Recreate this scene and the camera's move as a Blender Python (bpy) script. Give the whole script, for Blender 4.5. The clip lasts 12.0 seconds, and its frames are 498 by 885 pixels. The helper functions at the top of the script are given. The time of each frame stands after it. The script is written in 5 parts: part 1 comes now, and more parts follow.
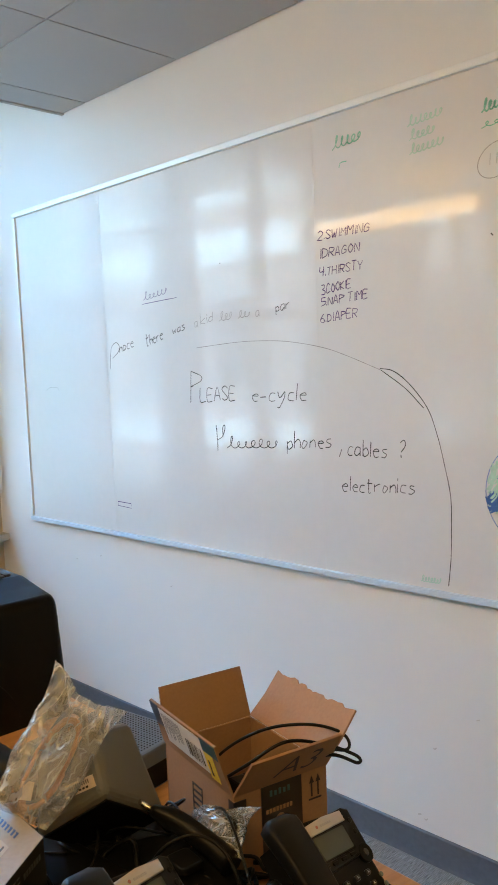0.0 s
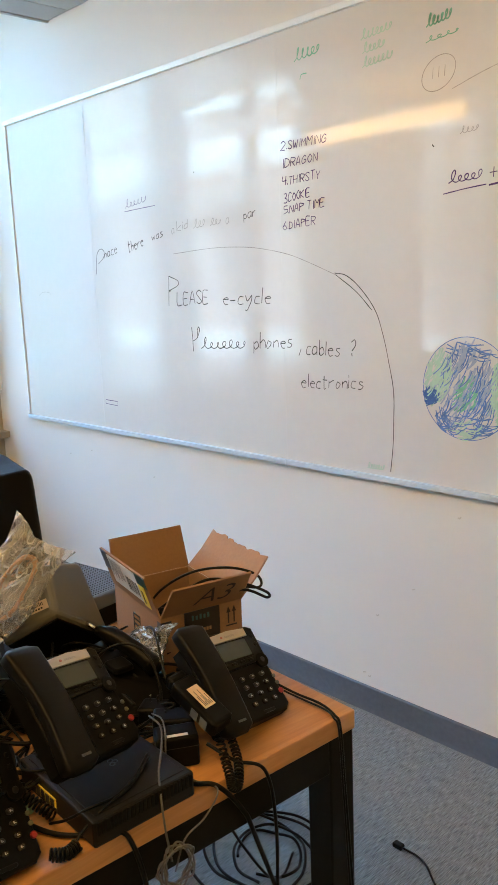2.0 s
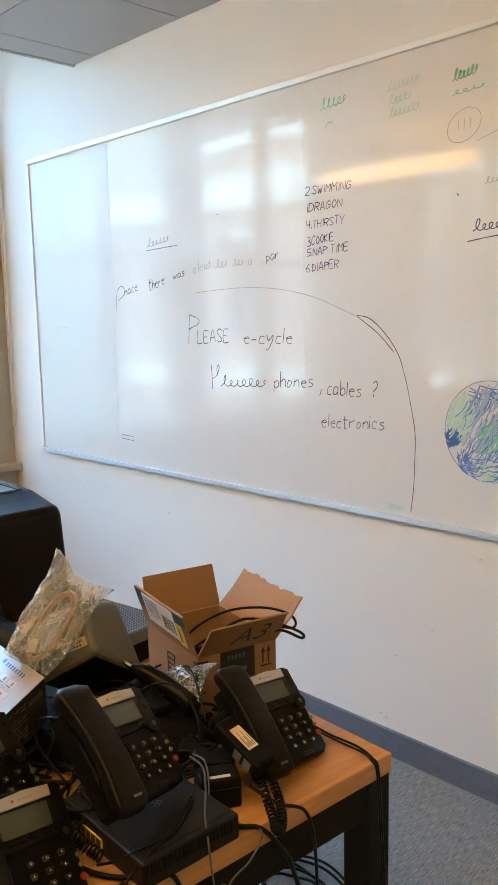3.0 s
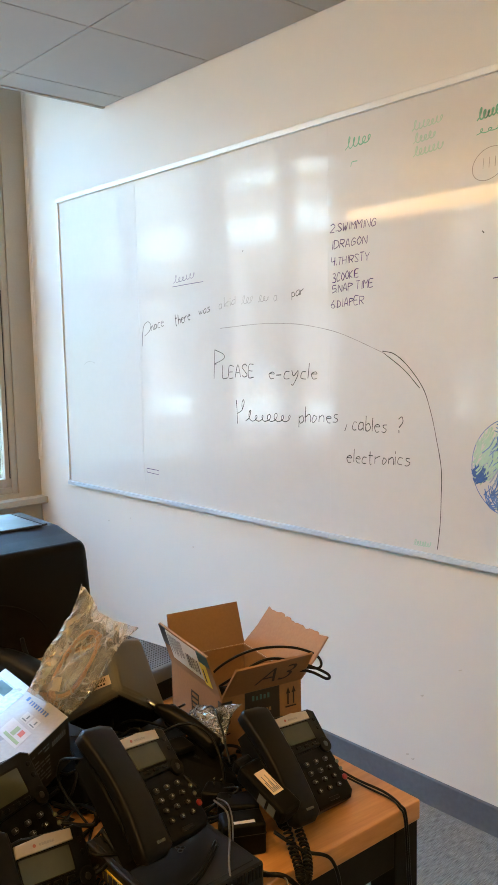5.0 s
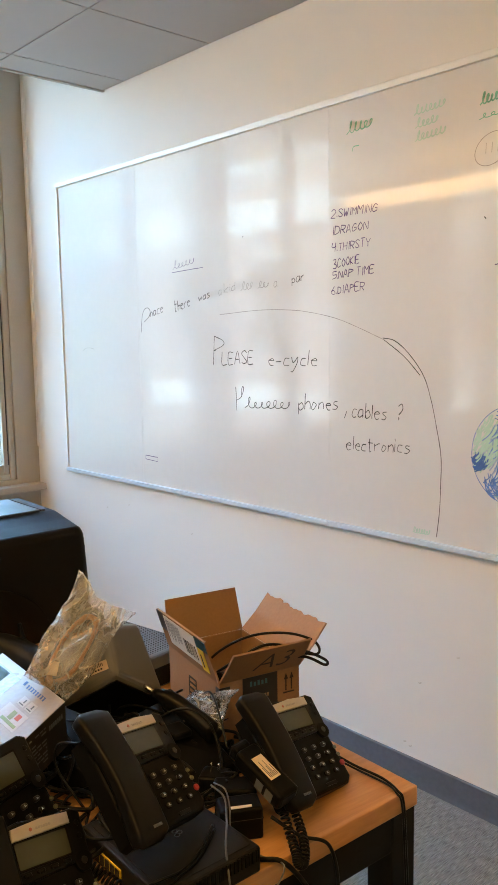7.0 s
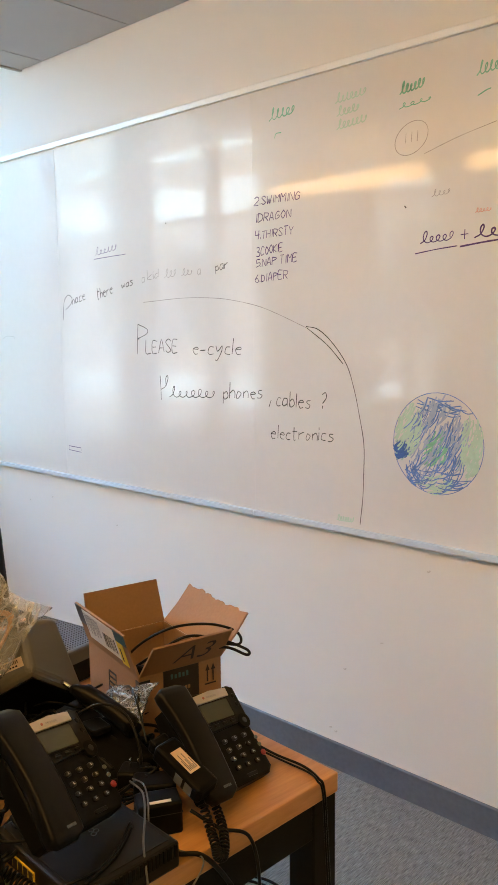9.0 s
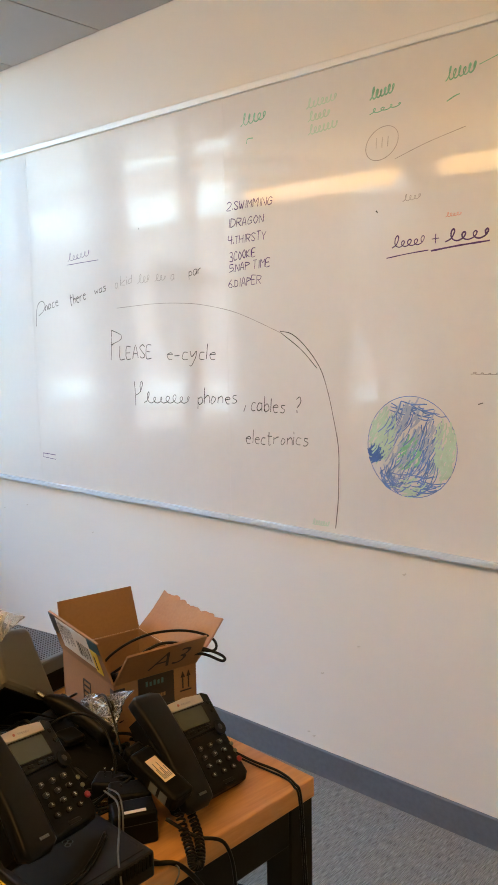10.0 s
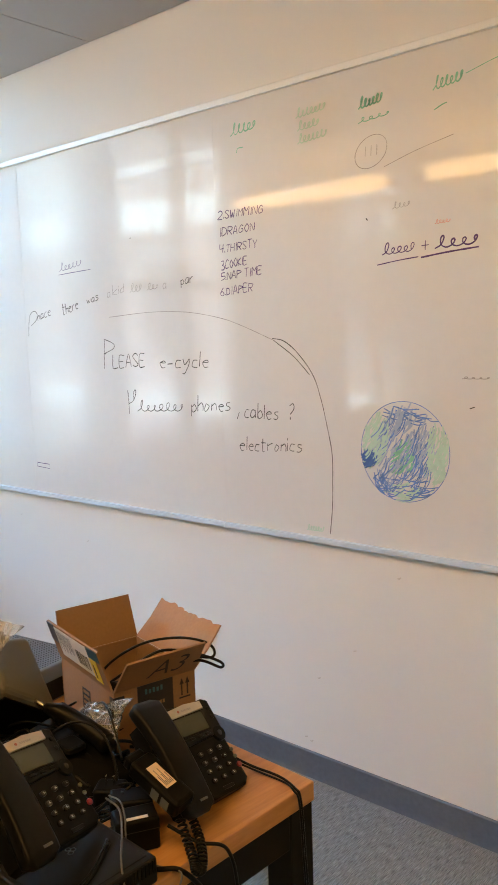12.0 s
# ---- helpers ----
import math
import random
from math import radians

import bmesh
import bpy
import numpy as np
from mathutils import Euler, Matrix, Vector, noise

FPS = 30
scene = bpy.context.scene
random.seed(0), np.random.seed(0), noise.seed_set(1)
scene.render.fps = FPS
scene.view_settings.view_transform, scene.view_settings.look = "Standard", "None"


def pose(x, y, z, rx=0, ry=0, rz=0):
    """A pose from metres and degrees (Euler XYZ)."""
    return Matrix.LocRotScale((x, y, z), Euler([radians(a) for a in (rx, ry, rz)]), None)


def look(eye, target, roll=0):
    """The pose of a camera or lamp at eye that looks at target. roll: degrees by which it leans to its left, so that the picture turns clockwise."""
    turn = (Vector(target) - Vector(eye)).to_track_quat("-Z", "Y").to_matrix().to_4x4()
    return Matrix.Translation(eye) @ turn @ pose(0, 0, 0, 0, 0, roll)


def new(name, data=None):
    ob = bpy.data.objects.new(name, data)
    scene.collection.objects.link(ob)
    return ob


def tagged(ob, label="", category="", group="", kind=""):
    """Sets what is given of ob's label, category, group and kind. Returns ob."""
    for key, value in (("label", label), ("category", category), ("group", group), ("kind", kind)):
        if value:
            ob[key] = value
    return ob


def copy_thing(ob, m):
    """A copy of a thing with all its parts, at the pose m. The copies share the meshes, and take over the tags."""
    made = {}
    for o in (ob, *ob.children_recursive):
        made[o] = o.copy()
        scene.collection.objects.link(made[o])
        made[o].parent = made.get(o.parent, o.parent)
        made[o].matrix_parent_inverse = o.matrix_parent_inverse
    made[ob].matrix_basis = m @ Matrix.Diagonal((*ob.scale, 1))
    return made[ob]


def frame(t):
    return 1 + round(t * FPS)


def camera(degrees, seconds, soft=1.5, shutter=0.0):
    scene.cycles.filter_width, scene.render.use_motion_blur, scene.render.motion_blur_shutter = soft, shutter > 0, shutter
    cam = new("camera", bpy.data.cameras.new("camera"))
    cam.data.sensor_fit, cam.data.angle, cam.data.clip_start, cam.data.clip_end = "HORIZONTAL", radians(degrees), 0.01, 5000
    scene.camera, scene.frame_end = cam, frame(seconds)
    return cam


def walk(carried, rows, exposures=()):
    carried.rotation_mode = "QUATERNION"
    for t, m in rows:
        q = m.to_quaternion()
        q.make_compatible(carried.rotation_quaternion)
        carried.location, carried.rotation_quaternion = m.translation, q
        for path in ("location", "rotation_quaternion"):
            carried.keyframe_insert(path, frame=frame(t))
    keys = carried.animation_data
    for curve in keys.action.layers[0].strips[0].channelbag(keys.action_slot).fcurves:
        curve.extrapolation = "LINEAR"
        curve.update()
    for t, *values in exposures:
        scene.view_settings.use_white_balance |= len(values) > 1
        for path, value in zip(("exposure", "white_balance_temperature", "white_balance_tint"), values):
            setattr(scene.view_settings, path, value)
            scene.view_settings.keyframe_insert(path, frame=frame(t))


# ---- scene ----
cam = camera(34.0, 12.0, shutter=0.35)
PATH = [
    (0, (3.652, -2.06, 1.566), (2.233, -0.661, 1.395), -2.4),
    (0.5, (3.7, -2.096, 1.563), (2.245, -0.737, 1.381), -0.7),
    (1, (3.864, -2.078, 1.535), (2.386, -0.756, 1.274), -0.0),
    (1.5, (3.948, -2.069, 1.517), (2.494, -0.751, 1.136), -1.1),
    (2, (3.955, -2.12, 1.537), (2.525, -0.774, 1.155), -2.2),
    (2.5, (3.931, -2.175, 1.55), (2.505, -0.814, 1.212), -1.8),
    (3, (3.915, -2.194, 1.559), (2.481, -0.832, 1.258), -1.2),
    (3.5, (3.912, -2.192, 1.559), (2.465, -0.84, 1.28), -1.0),
    (5.5, (3.908, -2.196, 1.572), (2.422, -0.875, 1.354), -1.1),
    (6, (3.901, -2.198, 1.561), (2.412, -0.883, 1.326), -0.8),
    (6.5, (3.897, -2.198, 1.563), (2.415, -0.878, 1.316), -0.7),
    (7, (3.903, -2.187, 1.561), (2.426, -0.861, 1.312), -0.9),
    (7.5, (3.901, -2.165, 1.553), (2.46, -0.805, 1.285), -1.3),
    (7.7, (3.895, -2.153, 1.549), (2.47, -0.778, 1.27), -1.4),
    (9.5, (3.906, -2.157, 1.558), (2.569, -0.694, 1.289), -0.7),
    (10, (3.908, -2.148, 1.556), (2.592, -0.666, 1.291), -1.1),
    (10.5, (3.92, -2.14, 1.558), (2.635, -0.629, 1.301), -1.4),
    (11, (3.923, -2.14, 1.558), (2.664, -0.606, 1.31), -1.5),
    (11.5, (3.919, -2.153, 1.562), (2.651, -0.626, 1.317), -1.7),
    (12, (3.913, -2.163, 1.561), (2.61, -0.666, 1.31), -1.8),
]
EXPOSURES = [(0.0, 5.22, 5080, -15), (0.5, 5.16, 5080, -15), (1.5, 5.34, 5120, -15), (2.5, 5.42, 5250, -15), (6.0, 5.37, 5560, -13), (10.5, 5.35, 5730, -11), (12.0, 5.33, 5730, -11)]
walk(cam, [(t, look(eye, target, roll)) for t, eye, target, roll in PATH], exposures=EXPOSURES)

# ---- world and lights ----
world = bpy.data.worlds.new("sky")
scene.world = world
world.use_nodes = True
wn = world.node_tree
sky = wn.nodes.new("ShaderNodeTexSky")
sky.sky_type, sky.sun_disc = "NISHITA", False
sky.sun_elevation, sky.sun_rotation = radians(54), radians(6)
wn.links.new(sky.outputs[0], wn.nodes["Background"].inputs[0])
wn.nodes["Background"].inputs[1].default_value = 0.15

sun = new("sun", bpy.data.lights.new("sun", "SUN"))
sun.data.energy, sun.data.angle, sun.data.color = 1.1, radians(0.5), (1.0, 0.97, 0.93)
sun.matrix_world = look((0.8, 6, 11), (0, -2, 0))


def area(name, m, sx, sy, watts, color):
    lamp = new(name, bpy.data.lights.new(name, "AREA"))
    lamp.data.shape, lamp.data.size, lamp.data.size_y = "RECTANGLE", sx, sy
    lamp.data.energy, lamp.data.color = watts, color
    lamp.matrix_world = m
    return lamp


WARM = (1.0, 0.50, 0.13)
# ---- materials ----


def mat(name, color, rough=0.5, metal=0.0, vary=0.12, scale=8.0, fine=120.0, bump=0.15, depth=0.001, spec=0.5, each=0.0, coat=0.0):
    """Principled surface with broad and fine variation, in metres."""
    m = bpy.data.materials.new(name)
    m.use_nodes = True
    nt = m.node_tree
    b = nt.nodes["Principled BSDF"]
    b.inputs["Metallic"].default_value = metal
    b.inputs["Specular IOR Level"].default_value = spec
    b.inputs["Coat Weight"].default_value = coat
    co = nt.nodes.new("ShaderNodeTexCoord")
    n1 = nt.nodes.new("ShaderNodeTexNoise")
    n2 = nt.nodes.new("ShaderNodeTexNoise")
    for n, s, d in ((n1, scale, 4), (n2, fine, 3)):
        n.inputs["Scale"].default_value, n.inputs["Detail"].default_value = s, d
        nt.links.new(co.outputs["Object"], n.inputs["Vector"])
    add = nt.nodes.new("ShaderNodeMath")
    add.operation = "ADD"
    nt.links.new(n1.outputs[0], add.inputs[0])
    nt.links.new(n2.outputs[0], add.inputs[1])
    rng = nt.nodes.new("ShaderNodeMapRange")
    rng.inputs[1].default_value, rng.inputs[2].default_value = 0.6, 1.4
    rng.inputs[3].default_value, rng.inputs[4].default_value = 1 - vary, 1 + vary
    nt.links.new(add.outputs[0], rng.inputs[0])
    val = rng.outputs[0]
    if each:
        info = nt.nodes.new("ShaderNodeObjectInfo")
        r2 = nt.nodes.new("ShaderNodeMapRange")
        r2.inputs[3].default_value, r2.inputs[4].default_value = 1 - each, 1 + each
        nt.links.new(info.outputs["Random"], r2.inputs[0])
        mu = nt.nodes.new("ShaderNodeMath")
        mu.operation = "MULTIPLY"
        nt.links.new(val, mu.inputs[0])
        nt.links.new(r2.outputs[0], mu.inputs[1])
        val = mu.outputs[0]
    mul = nt.nodes.new("ShaderNodeVectorMath")
    mul.operation = "SCALE"
    mul.inputs[0].default_value = color
    nt.links.new(val, mul.inputs["Scale"])
    nt.links.new(mul.outputs[0], b.inputs["Base Color"])
    rr = nt.nodes.new("ShaderNodeMapRange")
    rr.inputs[1].default_value, rr.inputs[2].default_value = 0.3, 0.7
    rr.inputs[3].default_value, rr.inputs[4].default_value = max(0.02, rough - 0.08 * (rough > 0.1)), min(1, rough + 0.08 * (rough > 0.1))
    nt.links.new(n1.outputs[0], rr.inputs[0])
    nt.links.new(rr.outputs[0], b.inputs["Roughness"])
    if bump:
        bp = nt.nodes.new("ShaderNodeBump")
        bp.inputs["Strength"].default_value, bp.inputs["Distance"].default_value = bump, depth
        nt.links.new(n2.outputs[0], bp.inputs["Height"])
        nt.links.new(bp.outputs[0], b.inputs["Normal"])
    return m


def glass_mat(name, rough=0.0):
    m = bpy.data.materials.new(name)
    m.use_nodes = True
    b = m.node_tree.nodes["Principled BSDF"]
    b.inputs["Transmission Weight"].default_value = 1
    b.inputs["Roughness"].default_value, b.inputs["IOR"].default_value = rough, 1.1
    return m


def streaked(name, dark, light, stretch, scale, rough, bump, depth, ring=0.0, detail=6.0):
    """Fibrous surface: noise drawn out along one axis."""
    m = mat(name, light, rough)
    nt = m.node_tree
    b = nt.nodes["Principled BSDF"]
    co = nt.nodes.new("ShaderNodeTexCoord")
    mp = nt.nodes.new("ShaderNodeMapping")
    mp.inputs["Scale"].default_value = stretch
    n = nt.nodes.new("ShaderNodeTexNoise")
    n.inputs["Scale"].default_value, n.inputs["Detail"].default_value, n.inputs["Roughness"].default_value = scale, detail, 0.65
    n.inputs["Distortion"].default_value = ring
    nt.links.new(co.outputs["Object"], mp.inputs[0])
    nt.links.new(mp.outputs[0], n.inputs["Vector"])
    cr = nt.nodes.new("ShaderNodeValToRGB")
    cr.color_ramp.elements[0].position, cr.color_ramp.elements[0].color = 0.32, (*dark, 1)
    cr.color_ramp.elements[1].position, cr.color_ramp.elements[1].color = 0.68, (*light, 1)
    nt.links.new(n.outputs[0], cr.inputs[0])
    nt.links.new(cr.outputs[0], b.inputs["Base Color"])
    bp = nt.nodes.new("ShaderNodeBump")
    bp.inputs["Strength"].default_value, bp.inputs["Distance"].default_value = bump, depth
    nt.links.new(n.outputs[0], bp.inputs["Height"])
    nt.links.new(bp.outputs[0], b.inputs["Normal"])
    return m


def glow(name, color, strength):
    m = bpy.data.materials.new(name)
    m.use_nodes = True
    b = m.node_tree.nodes["Principled BSDF"]
    b.inputs["Emission Color"].default_value = (*color, 1)
    b.inputs["Emission Strength"].default_value = strength
    return m


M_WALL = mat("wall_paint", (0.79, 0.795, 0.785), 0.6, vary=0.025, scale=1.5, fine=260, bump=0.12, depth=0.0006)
# darker copy for the two unseen walls, to cut bounced light
M_WALL_FAR = mat("wall_paint_low_bounce", (0.40, 0.385, 0.36), 0.6, vary=0.04, scale=1.5, fine=260, bump=0.12, depth=0.0006)
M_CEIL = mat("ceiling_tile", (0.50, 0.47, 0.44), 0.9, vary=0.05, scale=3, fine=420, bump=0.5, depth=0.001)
M_BASE = mat("rubber_base", (0.115, 0.135, 0.165), 0.5, vary=0.15, scale=5, fine=60, bump=0.1)
M_CARPET = streaked("carpet", (0.11, 0.12, 0.12), (0.37, 0.39, 0.38), (210.0, 13.0, 1.0), 2.2, 0.95, 0.7, 0.003, detail=2.5)
M_WOOD = streaked("beech_veneer", (0.40, 0.195, 0.058), (0.60, 0.32, 0.115), (14.0, 1.2, 14.0), 3.0, 0.38, 0.06, 0.0005, 0.6)
M_STEEL = mat("black_steel", (0.006, 0.006, 0.0065), 0.5, vary=0.2, spec=0.16)
M_BOARD = mat("whiteboard_enamel", (0.72, 0.72, 0.715), 0.36, vary=0.02, scale=2.0, fine=30, bump=0.0, spec=0.5, coat=0.55)
M_BOARD.node_tree.nodes["Principled BSDF"].inputs["Coat Roughness"].default_value = 0.06
M_ALU = mat("aluminium", (0.84, 0.86, 0.87), 0.4, 0.3, vary=0.04, fine=300)
# blue-tinted copy: the daylight on the bottom rail is in the colour
M_ALULOW = mat("aluminium_cool_lit", (0.60, 0.69, 0.78), 0.55, 0.1, vary=0.04, fine=300)
M_TRIM = mat("cream_frame", (0.44, 0.41, 0.335), 0.45, vary=0.05, scale=5)
M_DARKGAP = mat("dark_gasket", (0.03, 0.03, 0.03), 0.7)
M_GLASS = glass_mat("window_glass")
M_BLACK = mat("black_plastic", (0.0045, 0.0045, 0.005), 0.47, vary=0.25, fine=500, bump=0.25, depth=0.0003, spec=0.11)
M_BLACK2 = mat("satin_black_plastic", (0.005, 0.005, 0.0055), 0.38, vary=0.2, fine=400, bump=0.1, depth=0.0002, spec=0.16)
M_PRINTER = mat("charcoal_plastic", (0.0055, 0.0055, 0.006), 0.42, vary=0.15, fine=700, bump=0.3, depth=0.0003, spec=0.16)
M_PRTOP = mat("printer_lid_plastic", (0.045, 0.05, 0.06), 0.35, vary=0.1, fine=500, bump=0.2, depth=0.0003)
M_GREY = mat("warm_grey_plastic", (0.135, 0.135, 0.13), 0.45, vary=0.08, fine=600, bump=0.25, depth=0.0003)
M_GREY2 = mat("slate_plastic", (0.10, 0.112, 0.125), 0.5, vary=0.08, fine=600, bump=0.2, depth=0.0003)
M_SILVER = mat("silver_badge", (0.46, 0.43, 0.39), 0.38, 0.35, vary=0.05)
M_METAL = mat("bare_metal", (0.75, 0.74, 0.72), 0.25, 1.0, vary=0.05)
M_LCD = mat("lcd_grey_green", (0.048, 0.055, 0.042), 0.12, vary=0.05, bump=0)
M_KEY = mat("key_plastic", (0.016, 0.016, 0.017), 0.3, vary=0.15, bump=0)
M_KEYMARK = mat("key_legend", (0.5, 0.5, 0.48), 0.5, bump=0)
M_GREENKEY = mat("olive_key", (0.12, 0.125, 0.08), 0.4, bump=0)
M_RED = mat("red_key", (0.27, 0.02, 0.02), 0.35, vary=0.08, bump=0)
M_CARD = mat("cardboard", (0.27, 0.158, 0.08), 0.85, vary=0.09, scale=9, fine=180, bump=0.25, depth=0.0006)
M_CARDIN = mat("cardboard_inside", (0.35, 0.208, 0.11), 0.85, vary=0.10, scale=12, fine=160, bump=0.3, depth=0.0006)
M_INK = mat("black_ink", (0.012, 0.012, 0.012), 0.6, vary=0.2, bump=0)
M_TAPE = mat("black_tape", (0.015, 0.016, 0.018), 0.35, vary=0.2, bump=0.1)
M_TEAL = mat("teal_print", (0.05, 0.13, 0.15), 0.5, bump=0)
M_PAPER = mat("label_paper", (0.70, 0.69, 0.66), 0.6, vary=0.05, bump=0.05)
M_CREAM = mat("cream_label", (0.66, 0.53, 0.36), 0.5, vary=0.08, bump=0.05)
M_YELLOW = mat("yellow_label", (0.72, 0.55, 0.03), 0.5, vary=0.08, bump=0)
M_BLUE = mat("blue_print", (0.05, 0.12, 0.36), 0.5, bump=0)
M_NAVY = mat("navy_label", (0.02, 0.07, 0.10), 0.5, bump=0)
M_GREENP = mat("green_print", (0.22, 0.32, 0.16), 0.5, bump=0)
M_REDP = mat("red_print", (0.42, 0.10, 0.07), 0.5, bump=0)
M_WHITEBOX = mat("glossy_white_card", (0.33, 0.325, 0.33), 0.32, vary=0.12, scale=10, bump=0.05, coat=0.1)
M_BOXPALE = mat("pale_card_print", (0.42, 0.42, 0.42), 0.35, vary=0.08, bump=0)
M_BOXPHOTO = mat("photo_print_blue", (0.32, 0.37, 0.44), 0.22, vary=0.4, scale=25, bump=0, coat=0.1)
M_MARK_BLACK = mat("black_marker", (0.035, 0.033, 0.036), 0.5, vary=0.4, fine=60, bump=0)
M_MARK_FAINT = mat("faded_marker", (0.38, 0.37, 0.36), 0.5, vary=0.3, fine=60, bump=0)
M_MARK_PURPLE = mat("purple_marker", (0.075, 0.035, 0.16), 0.5, vary=0.4, fine=60, bump=0)
M_MARK_GREEN = mat("green_marker", (0.24, 0.54, 0.38), 0.5, vary=0.4, fine=60, bump=0)
M_MARK_PALEGREEN = mat("pale_green_marker", (0.50, 0.68, 0.57), 0.5, vary=0.15, fine=60, bump=0)
M_MARK_BLUE = mat("blue_marker", (0.13, 0.24, 0.60), 0.5, vary=0.4, fine=60, bump=0)
M_MARK_NAVY = mat("dark_blue_marker", (0.06, 0.14, 0.45), 0.5, vary=0.3, fine=60, bump=0)
M_MARK_PALEBLUE = mat("pale_blue_marker", (0.40, 0.48, 0.64), 0.5, vary=0.15, fine=60, bump=0)
M_MARK_RED = mat("faded_red_marker", (0.70, 0.42, 0.36), 0.5, vary=0.2, bump=0)
M_ROUTER = mat("dark_grey_plastic", (0.011, 0.010, 0.0095), 0.45, vary=0.15, fine=500, bump=0.2, depth=0.0002, spec=0.2)
M_LAMP = glow("lamp_diffuser", (1.0, 0.48, 0.15), 0.62)
M_BRICK = mat("pink_brick", (0.29, 0.225, 0.195), 0.9, vary=0.15, scale=3, fine=40)
# blue-grey so the unseen block opposite bounces cool light indoors
M_RENDER = mat("cool_bounce_render", (0.50, 0.53, 0.56), 0.9, vary=0.08, scale=1.2, fine=30)
M_STONE = mat("white_stone", (0.72, 0.71, 0.68), 0.8, vary=0.08)
# dark so the unseen ground bounces less light up to the ceiling
M_PAVE = mat("paving", (0.11, 0.11, 0.105), 0.9, vary=0.15, scale=0.8, fine=20)
M_LEAF = mat("leaf", (0.055, 0.085, 0.03), 0.6, vary=0.3, scale=3, bump=0)
M_BARK = mat("bark", (0.12, 0.09, 0.065), 0.9, vary=0.3, bump=0.5, depth=0.004)

# ---- mesh helpers ----


def mesh_of(name, bm, material, smooth=False):
    me = bpy.data.meshes.new(name)
    bmesh.ops.recalc_face_normals(bm, faces=bm.faces)
    bm.to_mesh(me)
    bm.free()
    for mt in material if isinstance(material, (list, tuple)) else (material,):
        me.materials.append(mt)
    if smooth:
        me.polygons.foreach_set("use_smooth", [True] * len(me.polygons))
    return me


def part(name, bm, material, parent, label="", smooth=False, m=None):
    ob = new(name, mesh_of(name, bm, material, smooth))
    ob.parent = parent
    if m is not None:
        ob.matrix_basis = m
    if label:
        tagged(ob, label)
    return ob


def thing(name, m, label, category, group="", kind=""):
    ob = new(name)
    ob.empty_display_size = 0.05
    ob.matrix_basis = m
    return tagged(ob, label, category, group, kind)


def solid(name, bm, material, label, category="", kind="", smooth=False, m=None, group=""):
    ob = new(name, mesh_of(name, bm, material, smooth))
    if m is not None:
        ob.matrix_basis = m
    return tagged(ob, label, category, group, kind)


def box(lo, hi, bevel=0.0, seg=2, bm=None):
    bm = bm or bmesh.new()
    x0, y0, z0 = lo
    x1, y1, z1 = hi
    v = [bm.verts.new(p) for p in ((x0, y0, z0), (x1, y0, z0), (x1, y1, z0), (x0, y1, z0), (x0, y0, z1), (x1, y0, z1), (x1, y1, z1), (x0, y1, z1))]
    fs = [bm.faces.new([v[i] for i in q]) for q in ((0, 3, 2, 1), (4, 5, 6, 7), (0, 1, 5, 4), (1, 2, 6, 5), (2, 3, 7, 6), (3, 0, 4, 7))]
    if bevel:
        es = {e for f in fs for e in f.edges}
        bmesh.ops.bevel(bm, geom=list(es), offset=bevel, segments=seg, affect="EDGES", profile=0.5)
    return bm


def hull(corners, bevel=0.0, seg=2, bm=None):
    """A box with eight free corners: bottom ring then top ring."""
    bm = bm or bmesh.new()
    v = [bm.verts.new(p) for p in corners]
    fs = [bm.faces.new([v[i] for i in q]) for q in ((0, 3, 2, 1), (4, 5, 6, 7), (0, 1, 5, 4), (1, 2, 6, 5), (2, 3, 7, 6), (3, 0, 4, 7))]
    if bevel:
        es = {e for f in fs for e in f.edges}
        bmesh.ops.bevel(bm, geom=list(es), offset=bevel, segments=seg, affect="EDGES", profile=0.5)
    return bm


def prism(outline, z0, z1, bevel=0.0, seg=2, bm=None):
    bm = bm or bmesh.new()
    n = len(outline)
    a = [bm.verts.new((x, y, z0)) for x, y in outline]
    b = [bm.verts.new((x, y, z1)) for x, y in outline]
    bm.faces.new(list(reversed(a)))
    top = bm.faces.new(b)
    for i in range(n):
        bm.faces.new((a[i], a[(i + 1) % n], b[(i + 1) % n], b[i]))
    if bevel:
        bmesh.ops.bevel(bm, geom=list(top.edges), offset=bevel, segments=seg, affect="EDGES", profile=0.5)
    return bm


def rounded(w, h, r, n=5):
    """Outline of a rounded rectangle round the origin."""
    pts = []
    for cx, cy, a0 in ((w / 2 - r, h / 2 - r, 0), (-w / 2 + r, h / 2 - r, 90), (-w / 2 + r, -h / 2 + r, 180), (w / 2 - r, -h / 2 + r, 270)):
        for i in range(n):
            a = radians(a0 + 90 * i / (n - 1))
            pts.append((cx + r * math.cos(a), cy + r * math.sin(a)))
    return pts


def moved(outline, dx, dy):
    return [(x + dx, y + dy) for x, y in outline]


def spline(points, steps=10):
    """Catmull-Rom through the points."""
    p = [Vector(q) for q in points]
    p = [p[0] * 2 - p[1]] + p + [p[-1] * 2 - p[-2]]
    out = []
    for i in range(1, len(p) - 2):
        for k in range(steps):
            t = k / steps
            a, b, c, d = p[i - 1], p[i], p[i + 1], p[i + 2]
            out.append(0.5 * ((2 * b) + (c - a) * t + (2 * a - 5 * b + 4 * c - d) * t * t + (3 * b - a - 3 * c + d) * t ** 3))
    out.append(p[-2])
    return out


